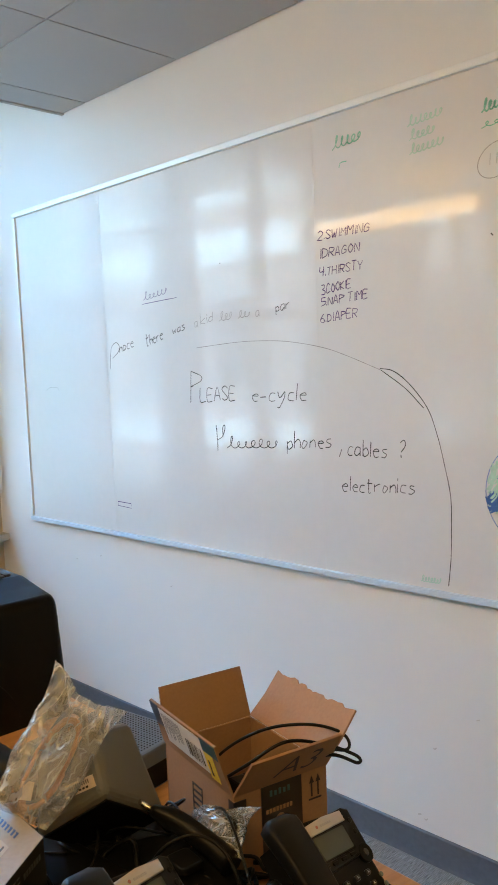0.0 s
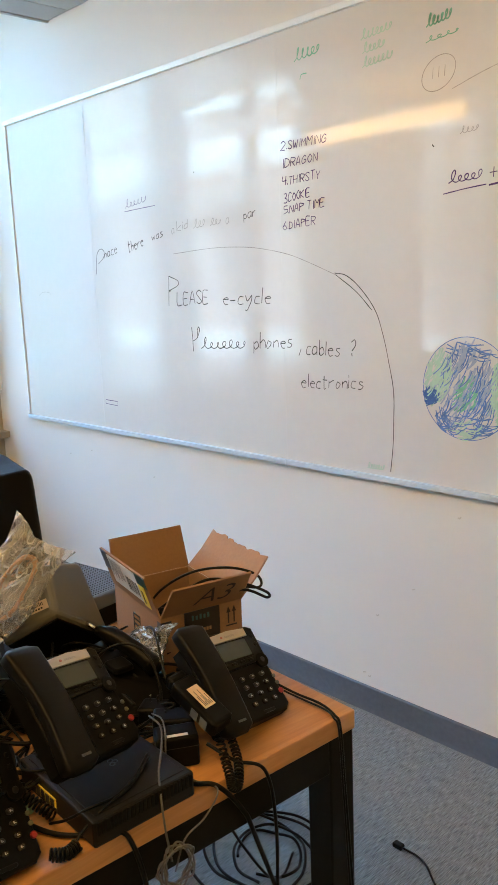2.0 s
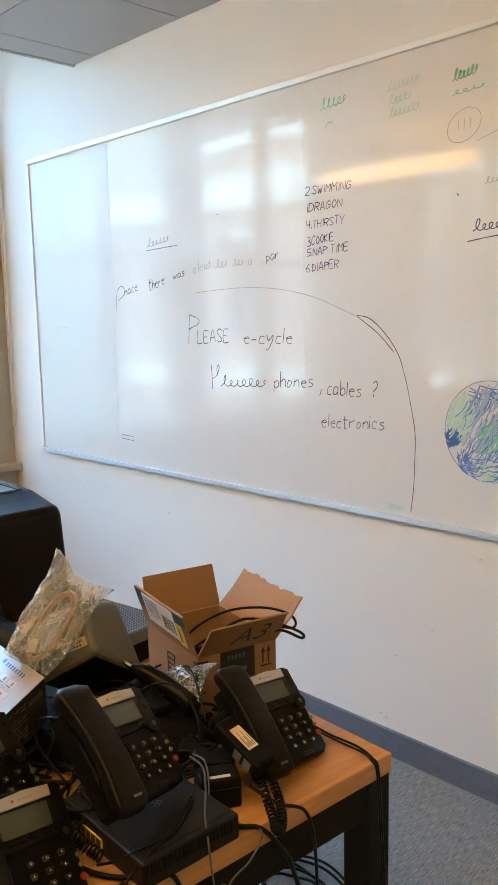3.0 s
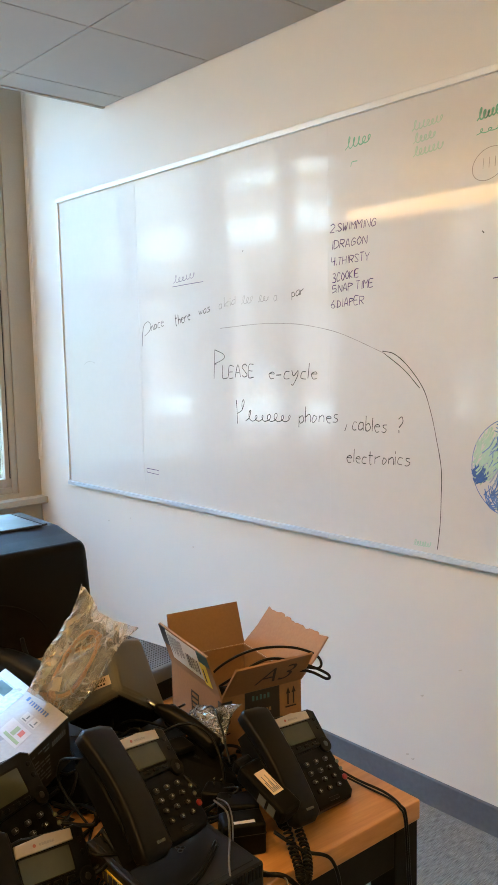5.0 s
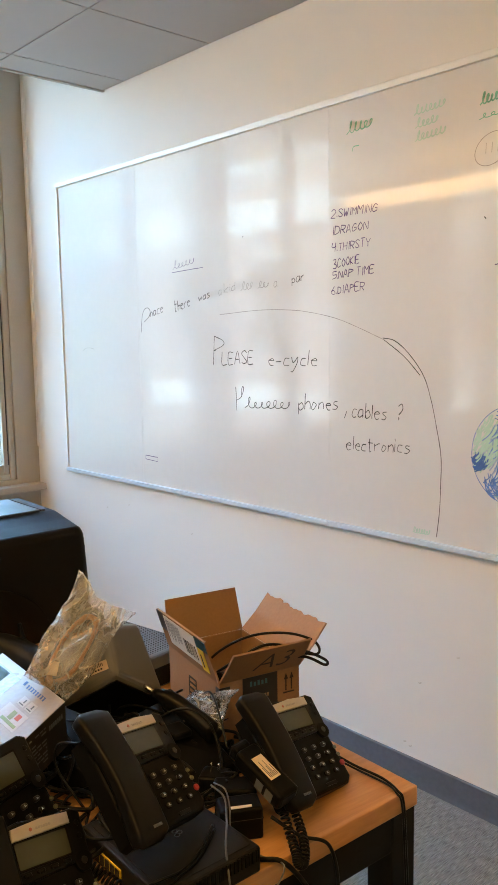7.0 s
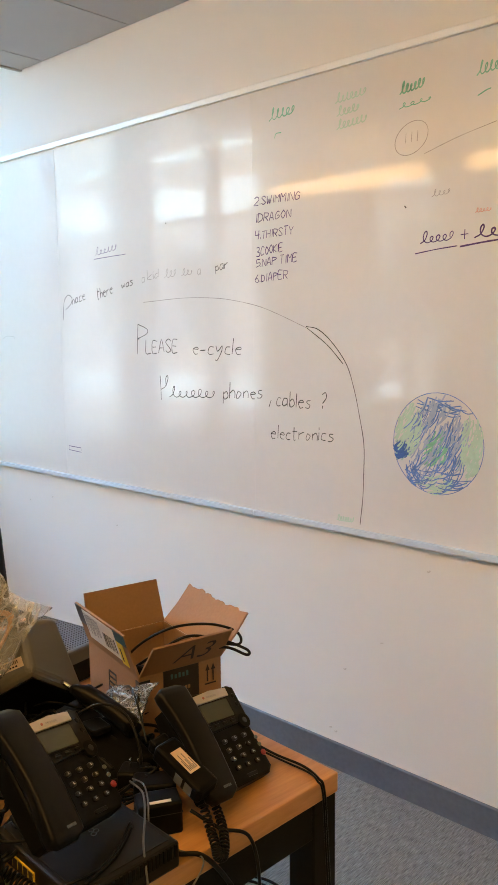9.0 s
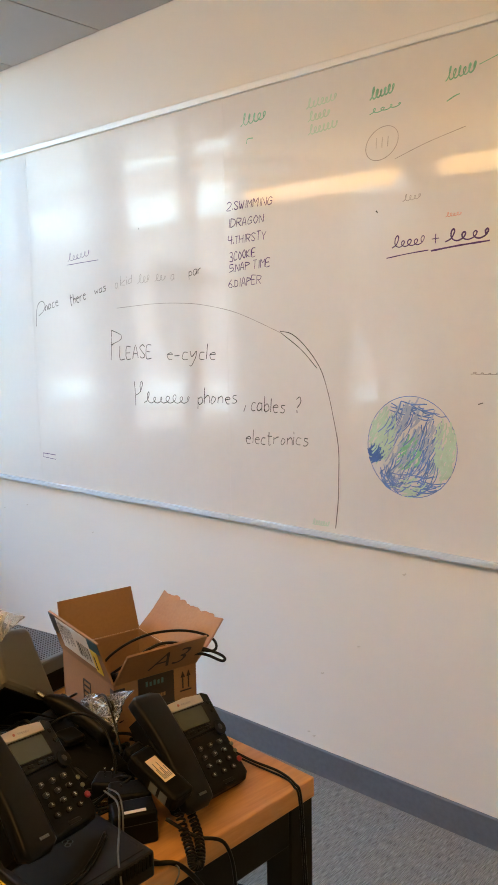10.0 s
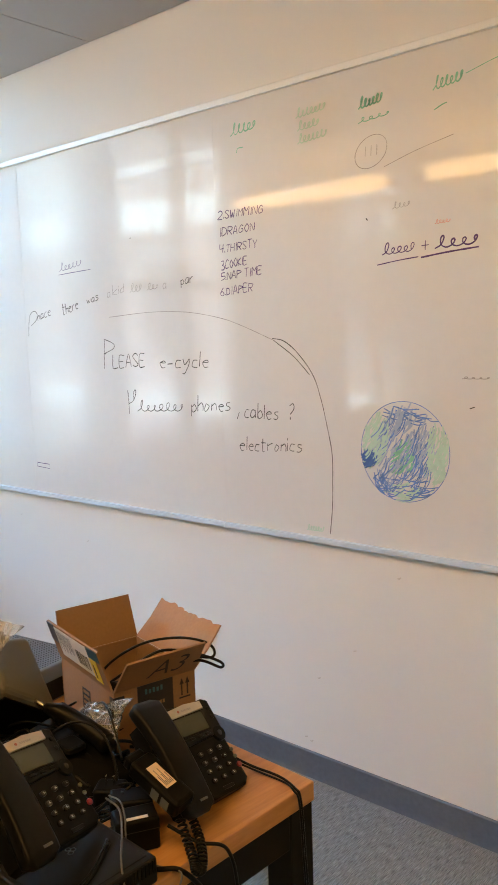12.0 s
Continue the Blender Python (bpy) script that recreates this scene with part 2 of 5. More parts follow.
def tube(path, radius, sides=8, bm=None, taper=None):
    """A round cord along a list of points."""
    bm = bm or bmesh.new()
    rings, up = [], Vector((0.13, 0.2, 0.97))
    n = len(path)
    for i, q in enumerate(path):
        d = (path[min(i + 1, n - 1)] - path[max(i - 1, 0)])
        d = d.normalized() if d.length > 1e-9 else Vector((0, 0, 1))
        s = d.cross(up)
        s = s.normalized() if s.length > 1e-4 else Vector((1, 0, 0))
        up = s.cross(d).normalized()
        r = radius * (taper(i / max(1, n - 1)) if taper else 1)
        rings.append([bm.verts.new(q + (s * math.cos(2 * math.pi * k / sides) + up * math.sin(2 * math.pi * k / sides)) * r) for k in range(sides)])
    for a, b in zip(rings, rings[1:]):
        for k in range(sides):
            bm.faces.new((a[k], a[(k + 1) % sides], b[(k + 1) % sides], b[k]))
    bm.faces.new(list(reversed(rings[0])))
    bm.faces.new(rings[-1])
    return bm


def cable(name, points, radius, material, label, category="cable", steps=10, group=""):
    return solid(name, tube(spline(points, steps), radius), material, label, category, smooth=True, group=group)


def cyl(center, radius, z0, z1, sides=20, bevel=0.0, bm=None):
    pts = [(center[0] + radius * math.cos(2 * math.pi * i / sides), center[1] + radius * math.sin(2 * math.pi * i / sides)) for i in range(sides)]
    return prism(pts, z0, z1, bevel, 2, bm)


def stroke(points, width, bm=None, off=0.0):
    """A flat pen line on the board plane: points are (x, z)."""
    bm = bm or bmesh.new()
    n = len(points)
    prev = None
    for i, (x, z) in enumerate(points):
        x0, z0 = points[max(0, i - 1)]
        x1, z1 = points[min(n - 1, i + 1)]
        dx, dz = x1 - x0, z1 - z0
        l = math.hypot(dx, dz) or 1
        w = width * (0.8 + 0.35 * noise.noise((x * 31, z * 29, 1.7))) / 2
        a = bm.verts.new((x - dz / l * w, off, z + dx / l * w))
        b = bm.verts.new((x + dz / l * w, off, z - dx / l * w))
        if prev:
            bm.faces.new((prev[0], a, b, prev[1]))
        prev = (a, b)
    return bm


def flat_spline(points, steps=8):
    return [(v.x, v.z) for v in spline([(x, 0, z) for x, z in points], steps)]


def letters(text, size, thin=0.0, slant=0.0, squeeze=1.0):
    """Text with the built-in font as a mesh in the x, y plane."""
    cu = bpy.data.curves.new("text", "FONT")
    cu.body, cu.size, cu.shear, cu.offset = text, size, slant, -thin
    cu.resolution_u = 3
    ob = bpy.data.objects.new("text", cu)
    scene.collection.objects.link(ob)
    bpy.context.view_layer.update()
    me = bpy.data.meshes.new_from_object(ob.evaluated_get(bpy.context.evaluated_depsgraph_get()))
    bpy.data.objects.remove(ob)
    bpy.data.curves.remove(cu)
    bm = bmesh.new()
    bm.from_mesh(me)
    bpy.data.meshes.remove(me)
    bmesh.ops.scale(bm, vec=(squeeze, 1, 1), verts=bm.verts)
    return bm


def text_width(bm):
    xs = [v.co.x for v in bm.verts]
    return min(xs), max(xs)

# ---- setting ----
FLOOR, CEIL, WALL_Y, WIN_X, EAST, SOUTH = 0.01, 2.742, 0.015, -0.36, 6.2, -5.6

solid("floor", box((WIN_X - 0.3, SOUTH - 0.2, FLOOR - 0.12), (EAST + 0.2, 0.2, FLOOR)), M_CARPET, "grey streaked loop carpet on the office floor", "floor", "structure")
solid("wall_north", box((WIN_X - 0.3, WALL_Y, FLOOR), (EAST + 0.2, WALL_Y + 0.15, 3.45)), M_WALL, "off-white painted wall behind the whiteboard", "wall", "structure")
# out of view: these two walls are dark only to bounce less light
solid("wall_east", box((EAST, SOUTH, FLOOR), (EAST + 0.15, WALL_Y, 3.45)), M_WALL_FAR, "plain unseen end wall, darkened to cut bounced light", "wall", "structure")
solid("wall_south", box((WIN_X - 0.3, SOUTH - 0.15, FLOOR), (EAST + 0.15, SOUTH, 3.45)), M_WALL_FAR, "plain unseen south wall, darkened to cut bounced light", "wall", "structure")
bm = prism([(0, 0), (0.007, 0), (0.006, 0.006), (0.005, 0.012), (0.004, 0.094), (0.0, 0.1)], WIN_X, EAST)
base = solid("baseboard", bm, M_BASE, "slate blue rubber cove base along the wall", "baseboard", "structure", m=Matrix(((0, 0, 1, 0), (-1, 0, 0, WALL_Y), (0, 1, 0, FLOOR), (0, 0, 0, 1))))

# suspended ceiling, stopping short of the window wall; higher slab above
EDGE = 0.447
bm = bmesh.new()
xs = [EDGE + 0.022, 0.646] + [0.646 + 0.61 * i for i in range(1, 10)]
ys = [WALL_Y - 0.004, -0.545] + [-0.545 - 0.61 * i for i in range(1, 9)]
for x0, x1 in zip(xs, xs[1:]):
    for y1, y0 in zip(ys, ys[1:]):
        box((x0 + 0.003, y0 + 0.003, CEIL), (x1 - 0.003, y1 - 0.003, CEIL + 0.018), 0.0, 1, bm)
box((EDGE + 0.02, SOUTH, CEIL + 0.006), (EAST, WALL_Y, CEIL + 0.03), 0, 1, bm)
box((EDGE, SOUTH, CEIL - 0.004), (EDGE + 0.02, WALL_Y, 3.4), 0, 1, bm)
box((WIN_X - 0.3, SOUTH, 3.4), (EDGE + 0.02, WALL_Y, 3.5), 0, 1, bm)
box((EDGE + 0.022, SOUTH, CEIL + 0.16), (EAST, WALL_Y, CEIL + 0.2), 0, 1, bm)
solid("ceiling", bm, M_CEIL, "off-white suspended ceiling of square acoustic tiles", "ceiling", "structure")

# window wall with tall windows
# the third opening is added, out of view, to let in more daylight
WINDOWS = [(-1.28, -0.125), (-2.72, -1.46), (-5.35, -4.12)]
SILL, HEAD, TRANSOM = 0.80, 3.06, 1.965
bm = bmesh.new()
box((WIN_X - 0.20, SOUTH, FLOOR), (WIN_X, WALL_Y, SILL), 0, 1, bm)
box((WIN_X - 0.20, SOUTH, HEAD), (WIN_X, WALL_Y, 3.4), 0, 1, bm)
edges = [SOUTH] + [v for w in sorted(WINDOWS) for v in w] + [WALL_Y]
for a, b in zip(edges[::2], edges[1::2]):
    box((WIN_X - 0.20, a, SILL), (WIN_X, b, HEAD), 0, 1, bm)
solid("wall_west", bm, M_TRIM, "cream painted window wall with tall openings", "wall", "structure")
bm = box((WIN_X - 0.02, SOUTH, 0.735), (WIN_X + 0.078, WALL_Y, 0.772), 0.004)
solid("window_sill", bm, M_TRIM, "cream painted wooden window sill", "window sill", "structure")
for i, (y0, y1) in enumerate(WINDOWS):
    w = thing("window_%d" % (i + 1), pose(WIN_X - 0.05, (y0 + y1) / 2, SILL), "tall cream framed sash window with a transom and mullion", "window", kind="structure")
    h, hw, ym = HEAD - SILL, (y1 - y0) / 2, 0.0
    f = 0.036
    bm = box((-0.04, -hw, 0), (0.04, -hw + f, h), 0.004)
    box((-0.04, hw - f, 0), (0.04, hw, h), 0.004, 2, bm)
    box((-0.04, -hw + f, 0), (0.04, hw - f, f), 0.004, 2, bm)
    box((-0.04, -hw + f, h - f), (0.04, hw - f, h), 0.004, 2, bm)
    part("window_frame", bm, M_TRIM, w)
    part("mullion", box((-0.045, -0.05, f), (0.045, 0.05, h - f), 0.004), M_TRIM, w)
    tz = TRANSOM - SILL
    for s in (-1, 1):
        a, b = (-hw + f, -0.05) if s < 0 else (0.05, hw - f)
        part("transom", box((-0.035, a, tz - 0.03), (0.035, b, tz + 0.03), 0.004), M_TRIM, w)
        part("sash_frame", box((-0.02, a, f), (0.03, a + 0.03, tz - 0.03), 0.003), M_TRIM, w)
        part("sash_frame", box((-0.02, b - 0.03, f), (0.03, b, tz - 0.03), 0.003), M_TRIM, w)
        part("sash_frame", box((-0.02, a + 0.03, f), (0.03, b - 0.03, f + 0.05), 0.003), M_TRIM, w)
        part("glazing_bead", box((0.03, a + 0.001, f + 0.05), (0.034, a + 0.006, tz - 0.03)), M_DARKGAP, w)
        part("glazing_bead", box((0.03, b - 0.006, f + 0.05), (0.034, b - 0.001, tz - 0.03)), M_DARKGAP, w)
        for z0, z1 in ((f + 0.05, tz - 0.03), (tz + 0.03, h - f)):
            p = part("pane", box((-0.003, a + 0.03 * (z0 < 1), z0), (0.003, b - 0.03 * (z0 < 1), z1)), M_GLASS, w)
            p.visible_shadow = False

# blind channel and cord on the wall beside the window
bm = box((WIN_X + 0.004, WALL_Y - 0.010, 0.98), (WIN_X + 0.010, WALL_Y - 0.001, 3.4), 0.002)
box((WIN_X + 0.010, WALL_Y - 0.005, 0.98), (WIN_X + 0.022, WALL_Y - 0.001, 3.4), 0.001, 2, bm)
box((WIN_X + 0.022, WALL_Y - 0.010, 0.98), (WIN_X + 0.027, WALL_Y - 0.001, 3.4), 0.002, 2, bm)
solid("blind_guide", bm, M_WALL, "white upright guide channel of a roller blind", "blind", "structure")
chain = thing("blind_chain", pose(WIN_X + 0.036, WALL_Y - 0.012, 0), "thin pale roller blind cord hanging beside the window", "blind cord")
part("cord", tube(spline([(0, 0, 3.39), (0.0, 0, 2.0), (0.0, 0, 1.08), (0.004, -0.002, 1.05), (0.010, -0.002, 1.05), (0.014, 0, 1.08), (0.014, 0, 2.0), (0.014, 0, 3.39)], 6), 0.0022, 6), M_ALU, chain, smooth=True)

# linear pendant lamps
for x0 in (-0.12, 1.42, 2.96, 4.5):
    lamp = thing("pendant_lamp", pose(x0 + 0.61, -2.45, 2.52), "white linear pendant lamp glowing warm white", "lamp", "row of pendant lamps")
    part("housing", prism(rounded(1.24, 0.09, 0.01), 0.052, 0.066), M_STONE, lamp)
    part("diffuser", prism(rounded(1.22, 0.10, 0.02), -0.03, 0.052, 0.012), M_LAMP, lamp, "glowing warm diffuser with lit sides")
    for sx in (-0.4, 0.5):
        part("suspension_wire", tube([Vector((sx, 0, 0.06)), Vector((sx, 0, (CEIL if x0 + 0.61 + sx > EDGE else 3.4) - 2.52))], 0.0015, 6), M_METAL, lamp)
    area("pendant_light", look((x0 + 0.61, -2.45, 2.59), (x0 + 0.61, -2.4501, 4)), 1.2, 0.08, 0.42, WARM)

# outside: a wing of pink brick with pale bands, ground, a shrub
solid("ground", box((-60, -60, -1.1), (WIN_X - 0.20, 60, -1.0)), M_PAVE, "unseen paving outside the windows, kept dark to limit bounced light", "ground", "structure")
wing = thing("brick_wing", pose(-14, -11, -1.0), "pink brick building wing with pale stone bands", "building")
part("wall", box((-16, -6, 0), (12.5, 0, 6.4)), M_BRICK, wing)
for z0, z1 in ((0.9, 1.45), (5.05, 5.75)):
    part("stone_band", box((-16.1, 0, z0), (12.6, 0.12, z1), 0.02), M_STONE, wing)
part("parapet", box((-16.1, -6.1, 6.4), (12.6, 0.1, 6.6), 0.02), M_STONE, wing)
part("upper_storey", box((-16, -6, 6.6), (0.9, -0.02, 10.4)), M_BRICK, wing)
part("stone_band", box((-16.1, -0.02, 9.6), (1.0, 0.08, 10.5), 0.02), M_STONE, wing)
# taller right-hand block, added to keep grazing sky light off the wall
part("upper_storey", box((6.2, -6, 6.6), (12.5, -0.02, 11.4)), M_BRICK, wing)
part("stone_band", box((6.1, -0.02, 10.6), (12.6, 0.08, 11.5), 0.02), M_STONE, wing)
for i in range(9):
    x = -14 + i * 2.9
    pn = part("window", box((x, 0.0, 2.2), (x + 1.3, 0.05, 4.4)), M_DARKGAP, wing)
    part("window_frame", box((x - 0.08, 0.0, 2.1), (x + 1.38, 0.03, 2.2)), M_STONE, pn)
    part("window_frame", box((x - 0.08, 0.0, 4.4), (x + 1.38, 0.03, 4.5)), M_STONE, pn)

# overhang added out of view, holds back some of the high sky
eave = solid("unseen_eave", box((WIN_X - 0.55, SOUTH - 1, 3.52), (WIN_X - 0.21, 3.0, 3.75)), M_STONE, "unseen pale overhang added above the windows to block high sky", "eave", "structure")
# unseen building added opposite the windows to block low sky light
far = thing("far_house", pose(-17, 0, -1.0), "unseen pale building added opposite to block low sky", "building")
part("wall", box((-5, -11.0, 0), (0, 30, 7.4)), M_RENDER, far)
part("parapet", box((-5.1, -10.9, 7.4), (0.15, 30.1, 7.7), 0.02), M_STONE, far)
for z0 in (0.9, 4.6):
    part("stone_band", box((0, -10.8, z0), (0.1, 30, z0 + 0.4), 0.02), M_STONE, far)
for i in range(13):
    y = -9.8 + i * 3.0
    for z0 in (1.8, 5.1):
        part("window", box((0, y, z0), (0.05, y + 1.4, z0 + 1.9)), M_DARKGAP, far)

rng = random.Random(4)
shrub = thing("garden_tree", pose(-4.6, 1.7, -1.0), "small leafy green tree outside the window", "tree")
bm = tube(spline([(0, 0, 0), (0.05, 0.02, 1.0), (0.0, 0.06, 2.0), (0.06, 0.0, 3.1)], 6), 0.09, 8, None, lambda u: 1 - 0.7 * u)
for i in range(9):
    a, z = rng.uniform(0, 6.28), rng.uniform(0.9, 2.4)
    tube(spline([(0.02, 0.02, z), (0.5 * math.cos(a), 0.5 * math.sin(a), z + 0.35), (1.1 * math.cos(a), 1.1 * math.sin(a), z + 0.6)], 5), 0.035, 6, bm, lambda u: 1 - 0.8 * u)
part("trunk", bm, M_BARK, shrub, smooth=True)
bm = bmesh.new()
for i in range(7000):
    a, r, z = rng.uniform(0, 6.28), 1.5 * math.sqrt(rng.random()), rng.uniform(0.7, 4.2)
    r *= 0.55 + 0.45 * math.sin(2.2 * z + a * 2)
    c = Vector((r * math.cos(a), r * math.sin(a), z))
    q = Euler((rng.uniform(0, 6), rng.uniform(0, 6), rng.uniform(0, 6))).to_matrix()
    s = rng.uniform(0.02, 0.045)
    bm.faces.new([bm.verts.new(c + q @ Vector(p) * s) for p in ((-1, 0, 0), (0, -0.45, 0.1), (1, 0, 0), (0, 0.45, 0.1))])
part("crown", bm, M_LEAF, shrub)
# two unseen copies, added to darken what the board's left panel reflects
copy_thing(shrub, pose(-6.0, -3.9, -1.0, rz=70) @ Matrix.Scale(1.45, 4))
copy_thing(shrub, pose(-3.9, -2.3, -1.0, rz=160) @ Matrix.Scale(1.1, 4))

# ---- whiteboard ----
BB, BT = 0.878, 2.381
board = thing("whiteboard", pose(0, 0, 0), "wide aluminium-framed whiteboard covered in marker writing", "whiteboard")
seams = [0.012, 0.713, 1.907, 3.10, 4.30]
for a, b in zip(seams, seams[1:]):
    g = 0.0009 if b < 1 else 0.0002
    part("panel", box((a + 0.00015, 0.0, BB + 0.012), (b - g, 0.012, BT - 0.012)), M_BOARD, board)
prof = 0.022
part("frame_rail", box((0.0, -0.013, BT - prof), (4.32, 0.014, BT), 0.003), M_ALU, board, "pale aluminium top rail")
part("frame_rail", box((0.0, -0.014, BB), (1.907, 0.014, BB + 0.019), 0.003), M_ALULOW, board, "aluminium bottom rail with cool daylight put into its colour")
part("frame_rail", box((1.909, -0.014, BB), (4.32, 0.014, BB + 0.019), 0.003), M_ALULOW, board, "aluminium bottom rail with cool daylight put into its colour")
part("frame_rail", box((0.0, -0.008, BB + 0.021), (0.012, 0.014, BT - prof), 0.002), M_ALU, board)
part("frame_rail", box((4.30, -0.008, BB + 0.021), (4.32, 0.014, BT - prof), 0.002), M_ALU, board)

PEN = -0.0008


# single-stroke hand lettering: pairs of digits are x, y on a grid with the base at 2, small letters to 5, capitals to 8
GLYPHS = {
    "A": "l022842 l1434", "C": "c4728051243", "D": "l0802 c0837453302", "E": "l48080242 l0535", "G": "c4728051243 l434525",
    "H": "l0802 l4842 l0545", "I": "l1812", "K": "l0802 l480542", "L": "l080242", "M": "l0208254842", "N": "l02084248",
    "O": "c2805224528", "P": "l0802 c0847460515", "R": "l0802 c08473505 l1542", "S": "c47280725432203", "T": "l0848 l2822",
    "W": "l0812263248", "Y": "l082548 l2522", "1": "l1812", "2": "c07284602 l0242", "3": "c08383615 c15443202",
    "4": "l080545 l3832", "5": "l480805 c05454302", "6": "c380422432504", ".": "l0203", ",": "l1301", "-": "l0434",
    "?": "c07283614 l1213", "e": "c043425041232", "c": "c3515031232", "y": "c051335 c35331000", "l": "l0802", "h": "l0802 c04253432",
    "o": "c1503123415", "n": "l0502 c04253432", "s": "c351514332202", "a": "c3515031233 l3532", "b": "l0802 c0425331203",
    "t": "l181222 l0636", "r": "l0502 c042535", "i": "l0502 l0706", "p": "l0500 c0425331203", "w": "l0512243245",
    "k": "l0802 l350332", "d": "l3832 c3515031233",
}


def write(text, x0, x1, z, height, material, turn=0.0, width=0.0037, slant=0.12):
    """Hand lettering between x0 and x1 with its base at z; height of a capital."""
    pen, runs = 0.0, []
    r = random.Random(text)
    for ch in text:
        if ch == " ":
            pen += 2.2
            continue
        grow, lift, wide = r.uniform(0.9, 1.12), r.uniform(-0.25, 0.25), 0.0
        for token in GLYPHS[ch].split():
            pts = [(int(token[k]) * grow, (int(token[k + 1]) - 2) * grow + lift) for k in range(1, len(token), 2)]
            pts = [(x + r.uniform(-0.18, 0.18), y + r.uniform(-0.18, 0.18)) for x, y in pts]
            runs.append((token[0], [(pen + x, y) for x, y in pts]))
            wide = max(wide, max(x for x, y in pts))
        pen += wide + r.uniform(1.0, 1.6)
    xs = [x + slant * y for _, pts in runs for x, y in pts]
    lo, k, unit = min(xs), (x1 - x0) / max(max(xs) - min(xs), 1.0), height / 6
    c, t = math.cos(radians(turn)), math.sin(radians(turn))
    bm = bmesh.new()
    for n, (kind, pts) in enumerate(runs):
        pts = [((x + slant * y - lo) * k, y * unit) for x, y in pts]
        pts = [(x0 + x * c - y * t, z + x * t + y * c) for x, y in pts]
        stroke(flat_spline(pts, 6 if kind == "c" else 3), width, bm, PEN - 0.00003 * (n % 9))
    return part("lettering", bm, material, board)


def bars(x0, x1, z, height, material, n, turn=0.0, width=0.004, seed=1, name="pen_scribble"):
    """Words that stay unread, as one looped line."""
    r = random.Random(seed)
    pts, step = [], (x1 - x0) / n
    for i in range(n):
        h = height * (1.0 if i == 0 else r.uniform(0.5, 0.8))
        w = step * r.uniform(0.28, 0.5)
        for k in range(6):
            a = 2 * math.pi * k / 6 - 1.6
            x = x0 + step * (i + 0.3 + k / 6) + w * math.cos(a)
            pts.append((x + 0.12 * h * math.sin(a), z + (x - x0) * math.tan(radians(turn)) + h / 2 + h / 2 * math.sin(a)))
    return part(name, stroke(flat_spline(pts, 4), width, None, PEN), material, board)


def line(points, width, material, name="pen_line", smooth=True):
    return part(name, stroke(flat_spline(points) if smooth else points, width, None, PEN), material, board)


write("P", 1.252, 1.318, 1.457, 0.117, M_MARK_BLACK)
write("LEASE", 1.308, 1.503, 1.462, 0.050, M_MARK_BLACK, 2.5)
write("e-cycle", 1.590, 1.846, 1.462, 0.056, M_MARK_BLACK, 1)
line([(1.392, 1.374), (1.395, 1.33), (1.396, 1.277)], 0.0034, M_MARK_BLACK)
bars(1.385, 1.440, 1.318, 0.058, M_MARK_BLACK, 1, 0, 0.0034, 3)
bars(1.440, 1.705, 1.290, 0.044, M_MARK_BLACK, 7, 2, 0.0037, 4)
write("phones", 1.748, 1.948, 1.300, 0.054, M_MARK_BLACK, 3)
write(",", 1.979, 1.990, 1.292, 0.07, M_MARK_BLACK)
write("cables", 2.015, 2.169, 1.286, 0.050, M_MARK_BLACK, 1)
write("?", 2.218, 2.236, 1.287, 0.052, M_MARK_BLACK)
write("electronics", 1.989, 2.266, 1.169, 0.048, M_MARK_BLACK, 2.5)
for txt, x0, x1, z, turn in (("2.SWIMMING", 1.916, 2.126, 1.982, -0.5), ("1DRAGON", 1.928, 2.087, 1.924, 1), ("4.THIRSTY", 1.923, 2.097, 1.866, 1.5), ("3COOKIE", 1.926, 2.050, 1.808, 5), ("5.NAP TIME", 1.924, 2.114, 1.770, 3), ("6.DIAPER", 1.919, 2.072, 1.717, 3.5)):
    write(txt, x0, x1, z, 0.027, M_MARK_PURPLE, turn, 0.0034, 0.15)
line([(0.732, 1.606), (0.738, 1.66), (0.752, 1.700), (0.783, 1.716), (0.806, 1.700), (0.795, 1.675), (0.755, 1.652)], 0.0035, M_MARK_BLACK)
write("nace", 0.808, 0.909, 1.674, 0.038, M_MARK_BLACK, 11, 0.0036)
write("there", 0.996, 1.105, 1.692, 0.042, M_MARK_BLACK, 11, 0.0040)
write("was", 1.164, 1.240, 1.729, 0.036, M_MARK_BLACK, 10, 0.0036)
write("a", 1.296, 1.314, 1.748, 0.040, M_MARK_FAINT, 5, 0.0028)
write("kid", 1.330, 1.404, 1.753, 0.036, M_MARK_FAINT, 8, 0.003)
bars(1.43, 1.50, 1.758, 0.034, M_MARK_FAINT, 3, 3, 0.0026, 5)
bars(1.53, 1.595, 1.761, 0.026, M_MARK_FAINT, 3, 3, 0.0026, 6)
write("a", 1.624, 1.642, 1.762, 0.040, M_MARK_FAINT, 5, 0.003)
write("par", 1.720, 1.786, 1.770, 0.036, M_MARK_BLACK, 7, 0.0036)
bars(0.984, 1.138, 1.873, 0.034, M_MARK_PURPLE, 6, 6, 0.0024, 7)
line([(0.980, 1.860), (1.09, 1.864), (1.196, 1.867)], 0.003, M_MARK_PURPLE)
line([(1.30, 1.668), (1.534, 1.677), (1.70, 1.672), (1.808, 1.660), (1.93, 1.636), (2.024, 1.606), (2.155, 1.556)], 0.003, M_MARK_FAINT)
line([(2.155, 1.556), (2.24, 1.50), (2.304, 1.440)], 0.0035, M_MARK_BLACK)
